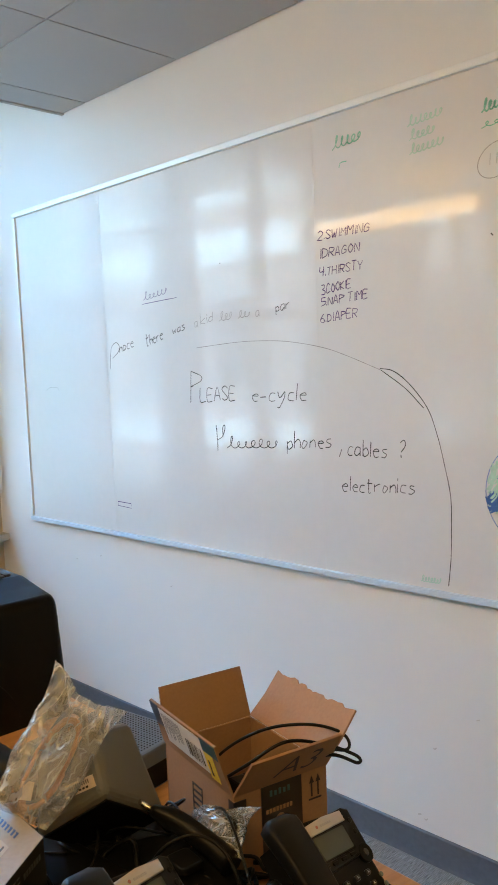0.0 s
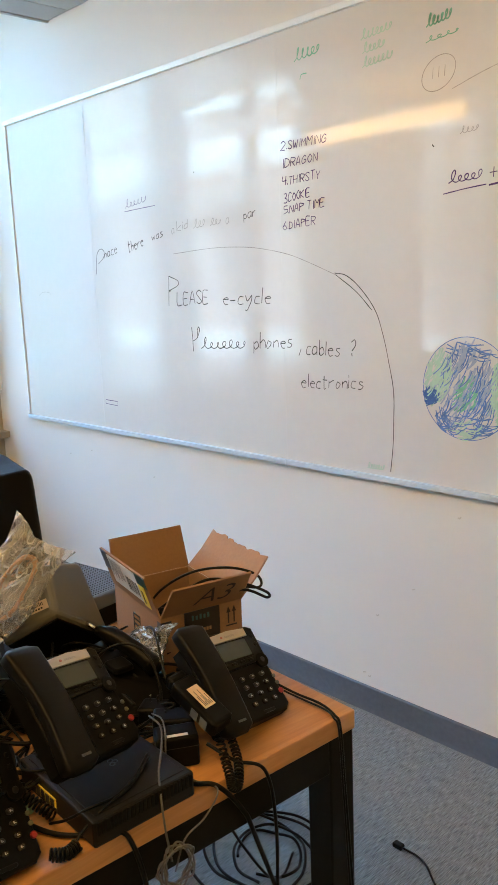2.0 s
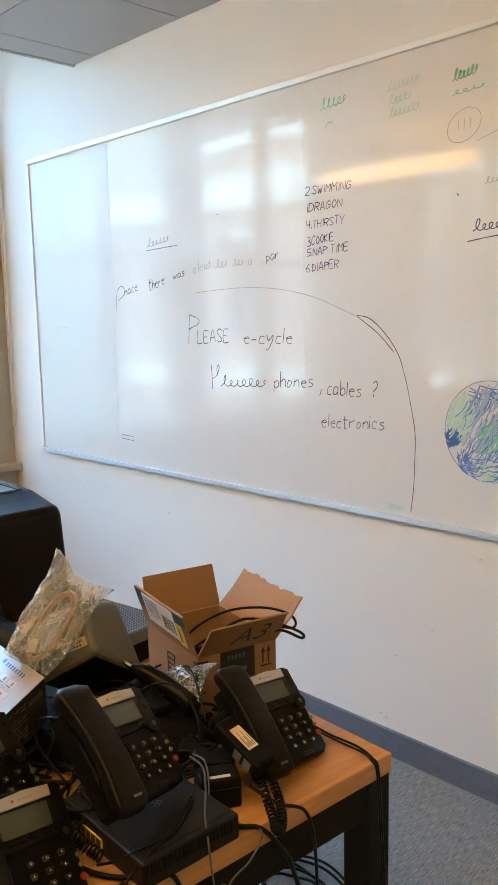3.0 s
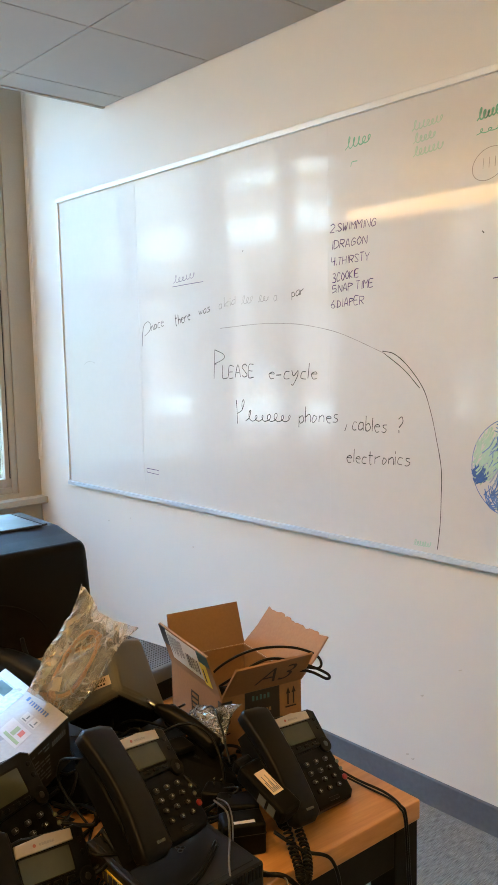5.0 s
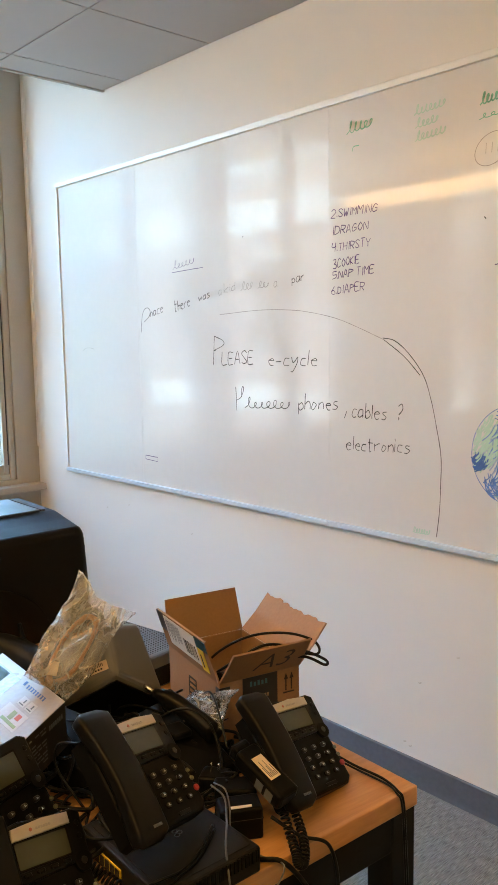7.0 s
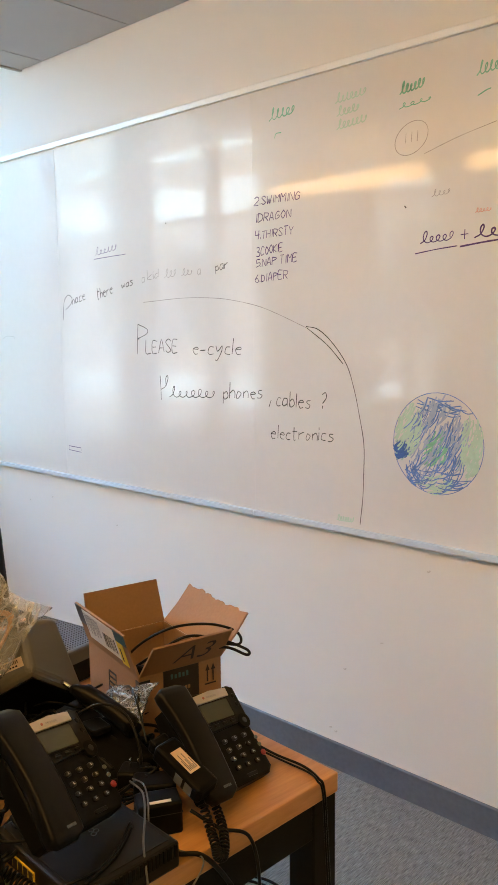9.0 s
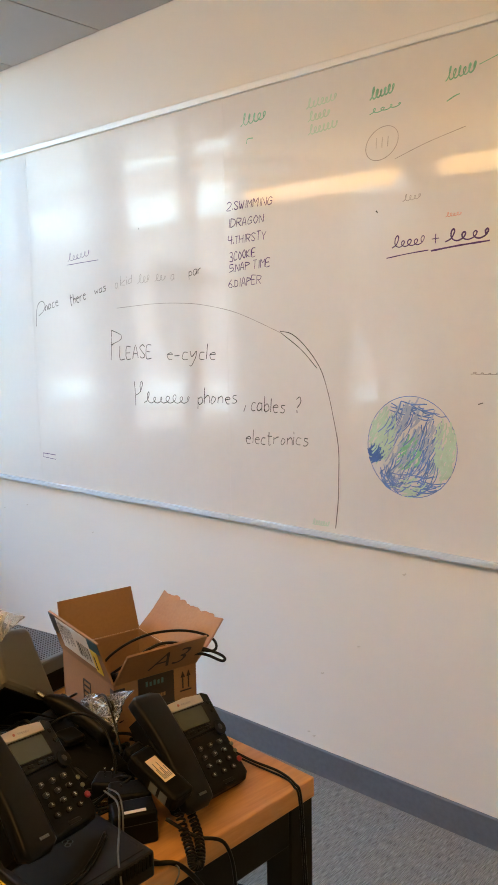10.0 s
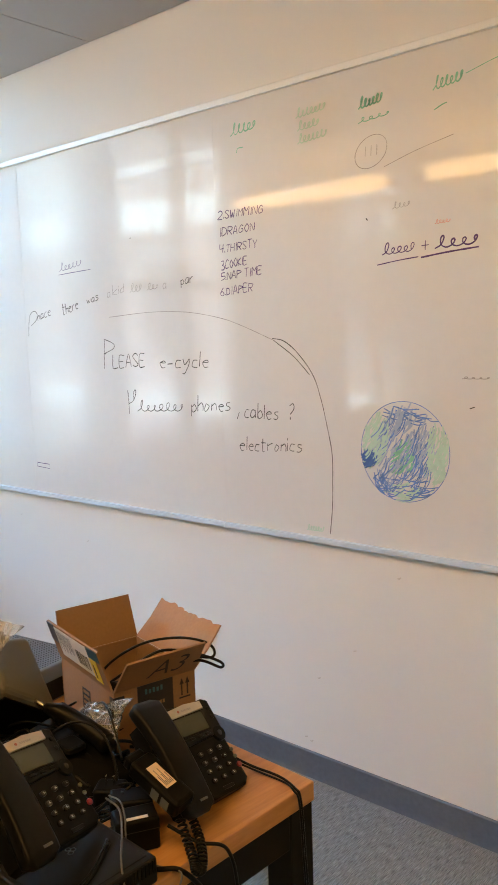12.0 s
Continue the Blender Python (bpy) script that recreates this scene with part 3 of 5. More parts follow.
line([(2.15, 1.562), (2.200, 1.552), (2.257, 1.511), (2.317, 1.440), (2.348, 1.362), (2.370, 1.276), (2.389, 1.180), (2.389, 1.077), (2.386, 1.0), (2.376, 0.914)], 0.0034, M_MARK_BLACK)
line([(0.735, 1.012), (0.735, 1.030), (0.83, 1.028), (0.83, 1.008), (0.735, 1.012)], 0.0035, M_MARK_PURPLE, smooth=False)
line([(0.20, 1.52), (0.24, 1.535), (0.30, 1.532), (0.31, 1.52)], 0.002, M_MARK_FAINT)
line([(1.448, 1.965), (1.453, 1.968)], 0.005, M_MARK_BLACK)
# the green names, rubbed and faint in part
bars(1.989, 2.100, 2.250, 0.040, M_MARK_GREEN, 5, 5, 0.005, 8)
line([(2.015, 2.192), (2.022, 2.206), (2.045, 2.206)], 0.004, M_MARK_GREEN)
bars(2.27, 2.385, 2.255, 0.03, M_MARK_PALEGREEN, 7, 4, 0.005, 9)
bars(2.275, 2.36, 2.215, 0.03, M_MARK_PALEGREEN, 5, 4, 0.005, 10)
bars(2.275, 2.39, 2.175, 0.03, M_MARK_PALEGREEN, 7, 4, 0.005, 11)
bars(2.508, 2.590, 2.236, 0.034, M_MARK_GREEN, 6, 6, 0.006, 12)
bars(2.50, 2.615, 2.195, 0.014, M_MARK_GREEN, 4, 4, 0.004, 13)
bars(2.756, 2.845, 2.238, 0.036, M_MARK_GREEN, 6, 6, 0.005, 14)
line([(2.76, 2.185), (2.785, 2.195), (2.80, 2.198)], 0.004, M_MARK_GREEN)
line([(2.856, 2.262), (2.95, 2.284), (3.06, 2.30)], 0.003, M_MARK_GREEN)
line([(2.55 + 0.055 * math.cos(a * 0.4) + 0.012 * math.sin(a * 0.4), 2.107 + 0.047 * math.sin(a * 0.4)) for a in range(17)], 0.003, M_MARK_FAINT)
for dx in (-0.02, 0.0, 0.02):
    line([(2.55 + dx, 2.095), (2.552 + dx, 2.125)], 0.0025, M_MARK_FAINT)
line([(2.595, 2.056), (2.70, 2.085), (2.819, 2.109)], 0.0025, M_MARK_FAINT)
bars(2.584, 2.692, 1.800, 0.034, M_MARK_PURPLE, 5, 2, 0.004, 15)
line([(2.568, 1.772), (2.64, 1.780), (2.708, 1.785)], 0.004, M_MARK_PURPLE)
line([(2.718, 1.815), (2.742, 1.816)], 0.004, M_MARK_PURPLE)
line([(2.730, 1.802), (2.731, 1.829)], 0.004, M_MARK_PURPLE)
bars(2.755, 2.892, 1.803, 0.034, M_MARK_PURPLE, 4, 1, 0.0055, 16)
line([(2.716, 1.782), (2.80, 1.790), (2.896, 1.796)], 0.006, M_MARK_PURPLE)
bars(2.76, 2.81, 1.872, 0.012, M_MARK_RED, 5, 2, 0.003, 17)
bars(2.62, 2.68, 1.93, 0.02, M_MARK_FAINT, 4, 4, 0.0025, 18)
line([(2.53, 1.915), (2.536, 1.908)], 0.004, M_MARK_BLACK)
bars(2.84, 2.93, 1.43, 0.006, M_MARK_FAINT, 4, 0, 0.003, 19)
line([(2.87, 1.345), (2.885, 1.350)], 0.003, M_MARK_BLACK)
bars(2.28, 2.35, 0.915, 0.02, M_MARK_PALEGREEN, 7, 2, 0.004, 20)

# globe doodle: outline, pale land, blue hatching
GX, GZ, GR = 2.655, 1.206, 0.153
line([(GX + GR * math.cos(a * math.pi / 24), GZ + GR * 1.01 * math.sin(a * math.pi / 24)) for a in range(50)], 0.0028, M_MARK_BLUE, "globe_outline", False)
rng = random.Random(11)


def hatch(n, cx, cz, rx, rz, angle, spread, length, width, material, name):
    bm = bmesh.new()
    made = 0
    while made < n:
        a, r = rng.uniform(0, 6.283), math.sqrt(rng.random())
        x, z = cx + rx * r * math.cos(a), cz + rz * r * math.sin(a)
        d = radians(angle + rng.uniform(-spread, spread))
        l = length * rng.uniform(0.5, 1.3)
        pts = [(x - l * math.cos(d) / 2, z - l * math.sin(d) / 2), (x + 0.006 * math.sin(d), z - 0.006 * math.cos(d)), (x + l * math.cos(d) / 2, z + l * math.sin(d) / 2)]
        made += 1
        if all((p[0] - GX) ** 2 + (p[1] - GZ) ** 2 < (GR * 1.02) ** 2 for p in pts):
            stroke(flat_spline(pts, 4), width, bm, PEN - 0.0002 * rng.random())
    p = part(name, bm, material, board)
    tagged(p, kind="stuff")
    return p


hatch(110, 2.548, 1.245, 0.045, 0.075, 60, 14, 0.06, 0.006, M_MARK_PALEGREEN, "green_hatching")
hatch(90, 2.765, 1.205, 0.035, 0.09, 72, 14, 0.06, 0.006, M_MARK_PALEGREEN, "green_hatching")
hatch(24, 2.648, 1.190, 0.035, 0.05, 50, 12, 0.05, 0.007, M_MARK_GREEN, "green_hatching")
hatch(26, 2.65, 1.085, 0.06, 0.03, 20, 12, 0.05, 0.006, M_MARK_PALEGREEN, "green_hatching")
hatch(85, 2.66, 1.22, 0.10, 0.12, 58, 10, 0.07, 0.006, M_MARK_PALEBLUE, "pale_blue_hatching")
hatch(58, 2.605, 1.20, 0.055, 0.13, 62, 12, 0.07, 0.0038, M_MARK_BLUE, "blue_hatching")
hatch(42, 2.705, 1.18, 0.04, 0.10, 66, 10, 0.08, 0.0038, M_MARK_BLUE, "blue_hatching")
hatch(24, 2.68, 1.325, 0.085, 0.03, -8, 10, 0.07, 0.0038, M_MARK_BLUE, "blue_hatching")
hatch(38, 2.665, 1.095, 0.09, 0.035, 12, 14, 0.06, 0.0038, M_MARK_BLUE, "blue_hatching")
hatch(130, 2.526, 1.178, 0.026, 0.022, 30, 40, 0.03, 0.005, M_MARK_NAVY, "blue_hatching")
hatch(40, 2.575, 1.09, 0.03, 0.035, -55, 12, 0.05, 0.0038, M_MARK_BLUE, "blue_hatching")

# scuffs on the wall
for i, (x, z) in enumerate(((0.55, 0.76), (1.05, 0.70), (2.239, 0.155), (2.262, 0.148), (2.45, 0.52), (2.62, 0.80), (0.35, 0.72), (2.30, 0.39))):
    bm = stroke(flat_spline([(x, z), (x + 0.006, z + 0.002 * (-1) ** i), (x + 0.012, z + 0.004)], 4), 0.006, None, WALL_Y - 0.0006)
    solid("wall_scuff", bm, mat("scuff", (0.62, 0.61, 0.58), 0.7, bump=0) if i == 0 else bpy.data.materials["scuff"], "small grey scuff mark on the white wall", "scuff", "structure")

# ---- table ----
TT = 0.77
TABLE = pose(3.083, -1.060, FLOOR, rz=-3)
table = thing("work_table", TABLE, "beech-topped work table with black steel legs", "table")
TL, TD, TH = 1.83, 0.93, TT - FLOOR
part("tabletop", box((-TL, -TD, TH - 0.037), (0, 0, TH), 0.0025), M_WOOD, table, "warm beech laminate top")
lg = 0.060
for x in (-0.003 - lg, -TL + 0.008):
    for y in (-0.003 - lg, -TD + 0.008):
        part("leg", box((x, y, 0), (x + lg, y + lg, TH - 0.037), 0.003), M_STEEL, table)
for x in (-0.005 - 0.03, -TL + 0.008):
    part("apron", box((x, -TD + 0.008 + lg, TH - 0.105), (x + 0.03, -0.003 - lg, TH - 0.037), 0.002), M_STEEL, table)
for y in (-0.005 - 0.03, -TD + 0.008):
    part("apron", box((-TL + 0.008 + lg, y, TH - 0.105), (-0.003 - lg, y + 0.03, TH - 0.037), 0.002), M_STEEL, table)

# ---- desk phones ----
KW, KL = 0.117, 0.167
M_BADGERED = mat("dull_red_print", (0.35, 0.12, 0.10), 0.5, bump=0)
M_BADGEGREY = mat("badge_print_grey", (0.35, 0.34, 0.33), 0.5, bump=0)


def desk_phone(m, rest, label, badge=True):
    """A desk phone whose keypad corner lies at m; rest: height of what it stands on."""
    ph = thing("desk_phone", m, label, "telephone", "desk phones on the table")
    down = (m.to_3x3().inverted() @ Vector((0, 0, -1))).normalized()
    # body under keypad and handset
    out = [(-0.058, 0.004), (-0.050, -0.004), (KW - 0.012, 0.0), (KW, 0.010), (KW - 0.004, KL - 0.012), (KW - 0.016, KL), (0.02, KL + 0.006), (-0.056, KL - 0.006)]
    part("body", prism(out, -0.032, 0.0, 0.006, 3), M_BLACK, ph)
    # stand: two wedges reaching the support
    for x in (0.012, KW - 0.025):
        ring = [Vector((x + a, 0.125 + c, -0.031)) for a, c in ((-0.010, 0.0), (0.010, 0.0), (0.010, 0.02), (-0.010, 0.02))]
        low = [q + down * max(0.004, (m @ q).z - rest) for q in ring]
        part("stand_leg", hull([*low, *ring]), M_BLACK, ph)
    # raised upper bezel with the display
    u = lambda f: f * KW
    v = lambda f: (1 - f) * KL
    bez = [(u(-0.12), v(0.44)), (u(0.98), v(0.40)), (u(0.99), v(0.03)), (u(0.88), v(-0.01)), (u(-0.04), v(0.02))]
    part("display_bezel", prism(bez, 0.0, 0.005, 0.003, 2), M_BLACK2, ph)
    if badge:
        bd = [(u(-0.01), v(0.115)), (u(0.80), v(0.105)), (u(0.80), v(0.012)), (u(0.42), v(-0.002)), (u(0.02), v(0.018))]
        part("badge", prism(bd, 0.005, 0.0085, 0.002, 2), M_SILVER, ph, "silver badge strip")
        bm = cyl((u(0.26), v(0.060)), 0.0024, 0.0085, 0.0089, 12)
        part("logo_mark", bm, M_BADGERED, ph)
        bm = bmesh.new()
        for i in range(6):
            box((u(0.33) + i * 0.0042, v(0.072), 0.0085), (u(0.33) + i * 0.0042 + 0.003, v(0.052), 0.0088), 0, 1, bm)
        part("logo_bars", bm, M_BADGEGREY, ph)
        s0, s1, sx0, sx1 = 0.13, 0.325, 0.02, 0.72
    else:
        s0, s1, sx0, sx1 = 0.10, 0.33, 0.0, 0.70
    part("screen_frame", prism(moved(rounded(u(sx1 - sx0) + 0.006, KL * (s1 - s0) + 0.006, 0.003), u((sx0 + sx1) / 2), v((s0 + s1) / 2)), 0.005, 0.0062), M_BLACK, ph)
    part("screen", prism(moved(rounded(u(sx1 - sx0), KL * (s1 - s0), 0.002), u((sx0 + sx1) / 2), v((s0 + s1) / 2)), 0.006, 0.0068), M_LCD, ph, "grey-green blank display")
    for i in range(4):
        c = (u(0.10 + 0.18 * i), v(0.372))
        part("soft_key", prism(moved(rounded(0.0130, 0.0055, 0.0025, 4), *c), 0.004, 0.0068, 0.001, 1), M_BLACK2, ph)
    part("navigation_ring", cyl((u(0.87), v(0.41)), 0.0140, 0.0, 0.0055, 28, 0.0012), M_BLACK, ph)
    part("select_key", cyl((u(0.87), v(0.41)), 0.0050, 0.005, 0.0066, 18, 0.0010), M_KEY, ph)
    for f in (0.12, 0.22):
        part("line_key", cyl((u(0.90), v(f)), 0.0042, 0.003, 0.0062, 14, 0.001), M_BLACK2, ph)
        part("line_key", cyl((u(-0.06), v(f + 0.1)), 0.0036, 0.004, 0.0065, 14, 0.001), M_KEY, ph)
    for r in range(4):
        for c in range(3):
            cx, cy = u(0.30 + 0.218 * c), v(0.55 + 0.097 * r)
            k = part("number_key", prism(moved(rounded(0.0112, 0.0082, 0.0036, 4), cx, cy), 0.0, 0.004, 0.0014, 2), M_KEY, ph)
            part("legend", box((cx - 0.0010, cy - 0.0012, 0.004), (cx + 0.0002, cy + 0.0020, 0.0042)), M_KEYMARK, k)
            part("legend", box((cx + 0.0012, cy - 0.0008, 0.004), (cx + 0.0026, cy, 0.0042)), M_KEYMARK, k)
    part("volume_key", prism(moved(rounded(0.028, 0.006, 0.0028, 4), u(0.52), v(0.945)), 0.0, 0.0016, 0.0006, 1), M_BLACK2, ph)
    for f in (0.615, 0.695):
        part("feature_key", cyl((u(0.955), v(f)), 0.0036, 0.0, 0.0026, 14, 0.001), M_GREENKEY, ph, "olive backlit round key")
    part("mute_key", cyl((u(0.945), v(0.79)), 0.0052, 0.0, 0.003, 16, 0.0012), M_RED, ph, "red round key")
    # cradle and handset on the keypad's side
    part("cradle", prism([(-0.056, 0.002), (-0.018, -0.002), (-0.018, KL + 0.0), (-0.054, KL - 0.004)], 0.0, 0.008, 0.004, 2), M_BLACK, ph)
    rows = []
    n = 22
    bm = bmesh.new()
    for i in range(n + 1):
        t = i / n
        y = -0.016 + t * (KL + 0.038)
        bulge = 0.031 + 0.010 * math.sin(math.pi * t)
        low = 0.008 + 0.012 * math.sin(math.pi * t) ** 2
        half = 0.0335 - 0.0045 * math.sin(math.pi * t)
        e = min(1.0, math.sqrt(max(0.0, 1 - (1 - min(t, 1 - t) / 0.07) ** 2)) if min(t, 1 - t) < 0.07 else 1.0)
        half *= 0.55 + 0.45 * e
        mid = (bulge + low) / 2
        hi, lo = mid + (bulge - mid) * (0.35 + 0.65 * e), mid - (mid - low) * (0.35 + 0.65 * e)
        sec = rounded(half * 2, hi - lo, min(half, (hi - lo) / 2) * 0.62, 5)
        rows.append([bm.verts.new((-0.0475 + sx, y, (hi + lo) / 2 + sz)) for sx, sz in sec])
    for a, b in zip(rows, rows[1:]):
        for k in range(len(a)):
            bm.faces.new((a[k], a[(k + 1) % len(a)], b[(k + 1) % len(a)], b[k]))
    bm.faces.new(rows[0])
    bm.faces.new(list(reversed(rows[-1])))
    hs = part("handset", bm, M_BLACK2, ph, "curved black handset resting in its cradle", True)
    bm = bmesh.new()
    for i in range(5):
        box((-0.055 + i * 0.0036, -0.001, 0.0405), (-0.0525 + i * 0.0036, 0.003, 0.0415), 0, 1, bm)
    part("handset_mark", bm, M_GREY2, hs)
    return ph




def leaning(x, y, z, yaw, tilt, roll):
    return pose(x, y, z, 0, 0, yaw) @ pose(0, 0, 0, tilt) @ pose(0, 0, 0, 0, roll)


desk_phone(leaning(3.005, -1.560, 0.868, 93.4, 42.9, 15.8), 0.816, "black desk phone with silver badge propped on a flat router")
desk_phone(leaning(3.015, -1.262, 0.800, 85.0, 43.8, 11.5), TT, "black desk phone with silver badge standing near the table corner")
desk_phone(leaning(3.050, -1.777, 0.801, 84.1, 51.0, 18.0), TT, "black desk phone with silver badge at the table's front edge")
desk_phone(leaning(2.939, -1.750, 0.850, 106.0, 53.6, 6.3), TT, "black desk phone with a large grey screen, behind another phone", False)

# ---- flat router ----
rt = thing("router", pose(2.955, -1.512, TT, rz=-2), "flat black router box with vent slots and yellow ports", "router")
RX, RY, RH = 0.112, 0.088, 0.045
part("case", box((-RX, -RY, 0.004), (RX, RY, RH), 0.004), M_ROUTER, rt)
part("top_panel", box((-RX + 0.012, -RY + 0.01, RH), (RX - 0.012, RY - 0.01, RH + 0.0012), 0.0008, 1), M_ROUTER, rt)
for i in range(24):
    y = -RY + 0.008 + i * (2 * RY - 0.016) / 23
    part("vent_rib", box((RX - 0.0005, y - 0.0022, 0.024), (RX + 0.002, y + 0.0022, RH - 0.002)), M_STEEL, rt)
pb = part("port_panel", box((-0.055, -RY - 0.002, 0.014), (0.005, -RY + 0.001, 0.031)), M_YELLOW, rt, "yellow port strip")
for i in range(4):
    part("port", box((-0.052 + i * 0.0145, -RY - 0.003, 0.015), (-0.041 + i * 0.0145, -RY - 0.001, 0.029)), M_DARKGAP, pb)
for x, y in ((-0.03, -0.02), (-0.024, -0.015), (-0.020, -0.022)):
    ring = [Vector((0.03 + x + 0.004 * math.cos(a * 0.35), 0.03 + y + 0.004 * math.sin(a * 0.35), RH + 0.0018)) for a in range(19)]
    part("logo_ring", tube(ring, 0.0007, 6), M_GREY2, rt)
for x in (-0.09, 0.09):
    for y in (-0.07, 0.07):
        part("foot", cyl((x, y), 0.008, 0, 0.005, 12), M_DARKGAP, rt)

cable("black_cable", [(2.99, -1.455, 0.823), (3.02, -1.50, 0.820), (3.04, -1.55, 0.8195), (3.035, -1.59, 0.819), (3.01, -1.612, 0.80), (2.98, -1.625, 0.785)], 0.0022, M_BLACK2, "thin black cord lying across the router")
cable("black_cable", [(3.0, -1.46, 0.823), (3.035, -1.52, 0.8195), (3.05, -1.575, 0.8195), (3.046, -1.612, 0.797), (3.05, -1.64, 0.775)], 0.0022, M_BLACK2, "thin black cord lying across the router")

# ---- cardboard carton ----
BXM = pose(2.756, -1.243, TT, rz=77)
carton = thing("cardboard_box", BXM, "open brown cardboard carton with torn flaps and labels", "box")
CX, CY, CH, CT = 0.180, 0.240, 0.142, 0.004
part("bottom", box((0, 0, 0), (CX, CY, CT)), M_CARDIN, carton)
part("side", box((0, 0, CT), (CX, CT, CH), 0.001, 1), M_CARD, carton)
part("side", box((0, CY - CT, CT), (CX, CY, CH), 0.001, 1), M_CARD, carton)
part("side", box((0, CT, CT), (CT, CY - CT, CH), 0.001, 1), M_CARD, carton)
part("side", box((CX - CT, CT, CT), (CX, CY - CT, CH), 0.001, 1), M_CARD, carton)


def flap(p0, p1, outward, lean, length, ragged=0.0, inset=0.004, seed=1, curl=0.0):
    """A hinged sheet of card from p0 to p1; returns its part and a frame on its outer face."""
    a, b = Vector((*p0, CH)), Vector((*p1, CH))
    o = Vector((*outward, 0))
    up = Vector((0, 0, math.cos(radians(lean)))) + o * math.sin(radians(lean))
    nrm = (o * math.cos(radians(lean)) - Vector((0, 0, math.sin(radians(lean))))).normalized()
    r = random.Random(seed)
    n = 26
    d = (b - a).normalized()
    bm = bmesh.new()
    rowsv = []
    for i in range(n + 1):
        s = i / n
        base_pt = a + (b - a) * s
        rag = ragged * (0.5 * r.random() + 0.5 * noise.noise((s * 7, seed, 0))) if 0 < i < n else 0
        l = length - rag
        tip = a + d * (inset + ((b - a).length - 2 * inset) * s) + up * l
        midp = base_pt * 0.5 + tip * 0.5 + nrm * curl
        rowsv.append([bm.verts.new(q + nrm * t) for q in (base_pt, midp, tip) for t in (CT / 2, -CT / 2)])
    for p, q in zip(rowsv, rowsv[1:]):
        for k0, k1 in ((0, 2), (2, 4), (3, 1), (5, 3), (4, 5), (1, 0)):
            bm.faces.new((p[k0], q[k0], q[k1], p[k1]))
    for p in (rowsv[0], rowsv[-1]):
        bm.faces.new((p[0], p[2], p[3], p[1]))
        bm.faces.new((p[2], p[4], p[5], p[3]))
    ob = part("flap", bm, M_CARDIN if ragged else M_CARD, carton)
    return ob, Matrix((( d.x, up.x, nrm.x, a.x), (d.y, up.y, nrm.y, a.y), (d.z, up.z, nrm.z, a.z), (0, 0, 0, 1)))


f_back, _ = flap((0, CY), (CX, CY), (0, 1), 16, 0.094, 0, 0.004, 2)
f_far, _ = flap((CX, CY), (CX, 0), (1, 0), 43, 0.100, 0.012, 0.002, 3, 0.003)
f_label, m_label = flap((0, CY), (0, 0), (-1, 0), 17, 0.090, 0.0, 0.004, 4)
f_front, m_front = flap((0, 0), (CX, 0), (0, -1), 36, 0.088, 0.0, 0.005, 5)
# shipping label, yellow sticker and dark corner on one flap
def on_flap(name, f, m, x0, y0, x1, y1, material, h=0.0006):
    return part(name, box((x0, y0, CT / 2 + 0.0002), (x1, y1, CT / 2 + 0.0002 + h)), material, f, m=m)


on_flap("shipping_label", f_label, m_label, 0.035, 0.018, 0.185, 0.085, M_PAPER)
r4 = random.Random(8)
for i in range(11):
    x = 0.042 + i * 0.0062
    on_flap("print_bar", f_label, m_label, x, 0.03 + 0.02 * r4.random(), x + 0.0018, 0.078, M_GREY2, 0.0009)
for i in range(9):
    x = 0.122 + i * 0.0062
    on_flap("print_bar", f_label, m_label, x, 0.028, x + r4.choice((0.0012, 0.0026, 0.0038)), 0.060, M_INK, 0.0009)
on_flap("sticker", f_label, m_label, 0.186, 0.012, 0.214, 0.064, M_YELLOW, 0.0008)
on_flap("sticker_print", f_label, m_label, 0.194, 0.02, 0.199, 0.05, M_INK, 0.0011)
on_flap("dark_label", f_label, m_label, 0.186, 0.064, 0.234, 0.088, M_NAVY, 0.0008)
on_flap("dark_tape", f_label, m_label, 0.002, 0.045, 0.034, 0.089, M_TAPE, 0.0008)
# marker code on the front flap
bm = letters("A3", 0.07, 0.0006, 0.25)
a0, b0 = text_width(bm)
for vv in bm.verts:
    vv.co = (0.062 + (vv.co.x - a0) * 0.085 / (b0 - a0), 0.022 + vv.co.y * 1.0, CT / 2 + 0.0008)
part("marker_code", bm, M_INK, f_front, m=m_front)
# front face: black tape panel, word bar, arrows
part("printed_panel", box((0.050, -0.0012, 0.030), (0.128, -0.0002, CH - 0.002)), M_TAPE, carton, "black printed tape panel")
bm = bmesh.new()
for i in range(5):
    box((0.066 + i * 0.0085, -0.0018, CH - 0.021), (0.0705 + i * 0.0085, -0.0012, CH - 0.011 - 0.002 * (i % 2)), 0, 1, bm)
part("word_bars", bm, M_TEAL, carton)
bm = bmesh.new()
for i in range(8):
    box((0.058 + i * 0.0065, -0.0018, CH - 0.048), (0.0625 + i * 0.0065, -0.0012, CH - 0.041), 0, 1, bm)
part("word_bars", bm, M_CARD, carton)
part("round_mark", cyl((0.085, -0.075), 0.009, 0.0012, 0.0018, 16), M_CARDIN, carton, m=Matrix(((1, 0, 0, 0), (0, 0, -1, 0), (0, 1, 0, 0.155), (0, 0, 0, 1))))
part("corner_tape", box((-0.0014, -0.0014, CH - 0.027), (0.022, -0.0002, CH - 0.010)), M_TAPE, carton)
part("corner_tape", box((-0.0014, -0.0002, CH - 0.027), (-0.0002, 0.014, CH - 0.010)), M_TAPE, carton)
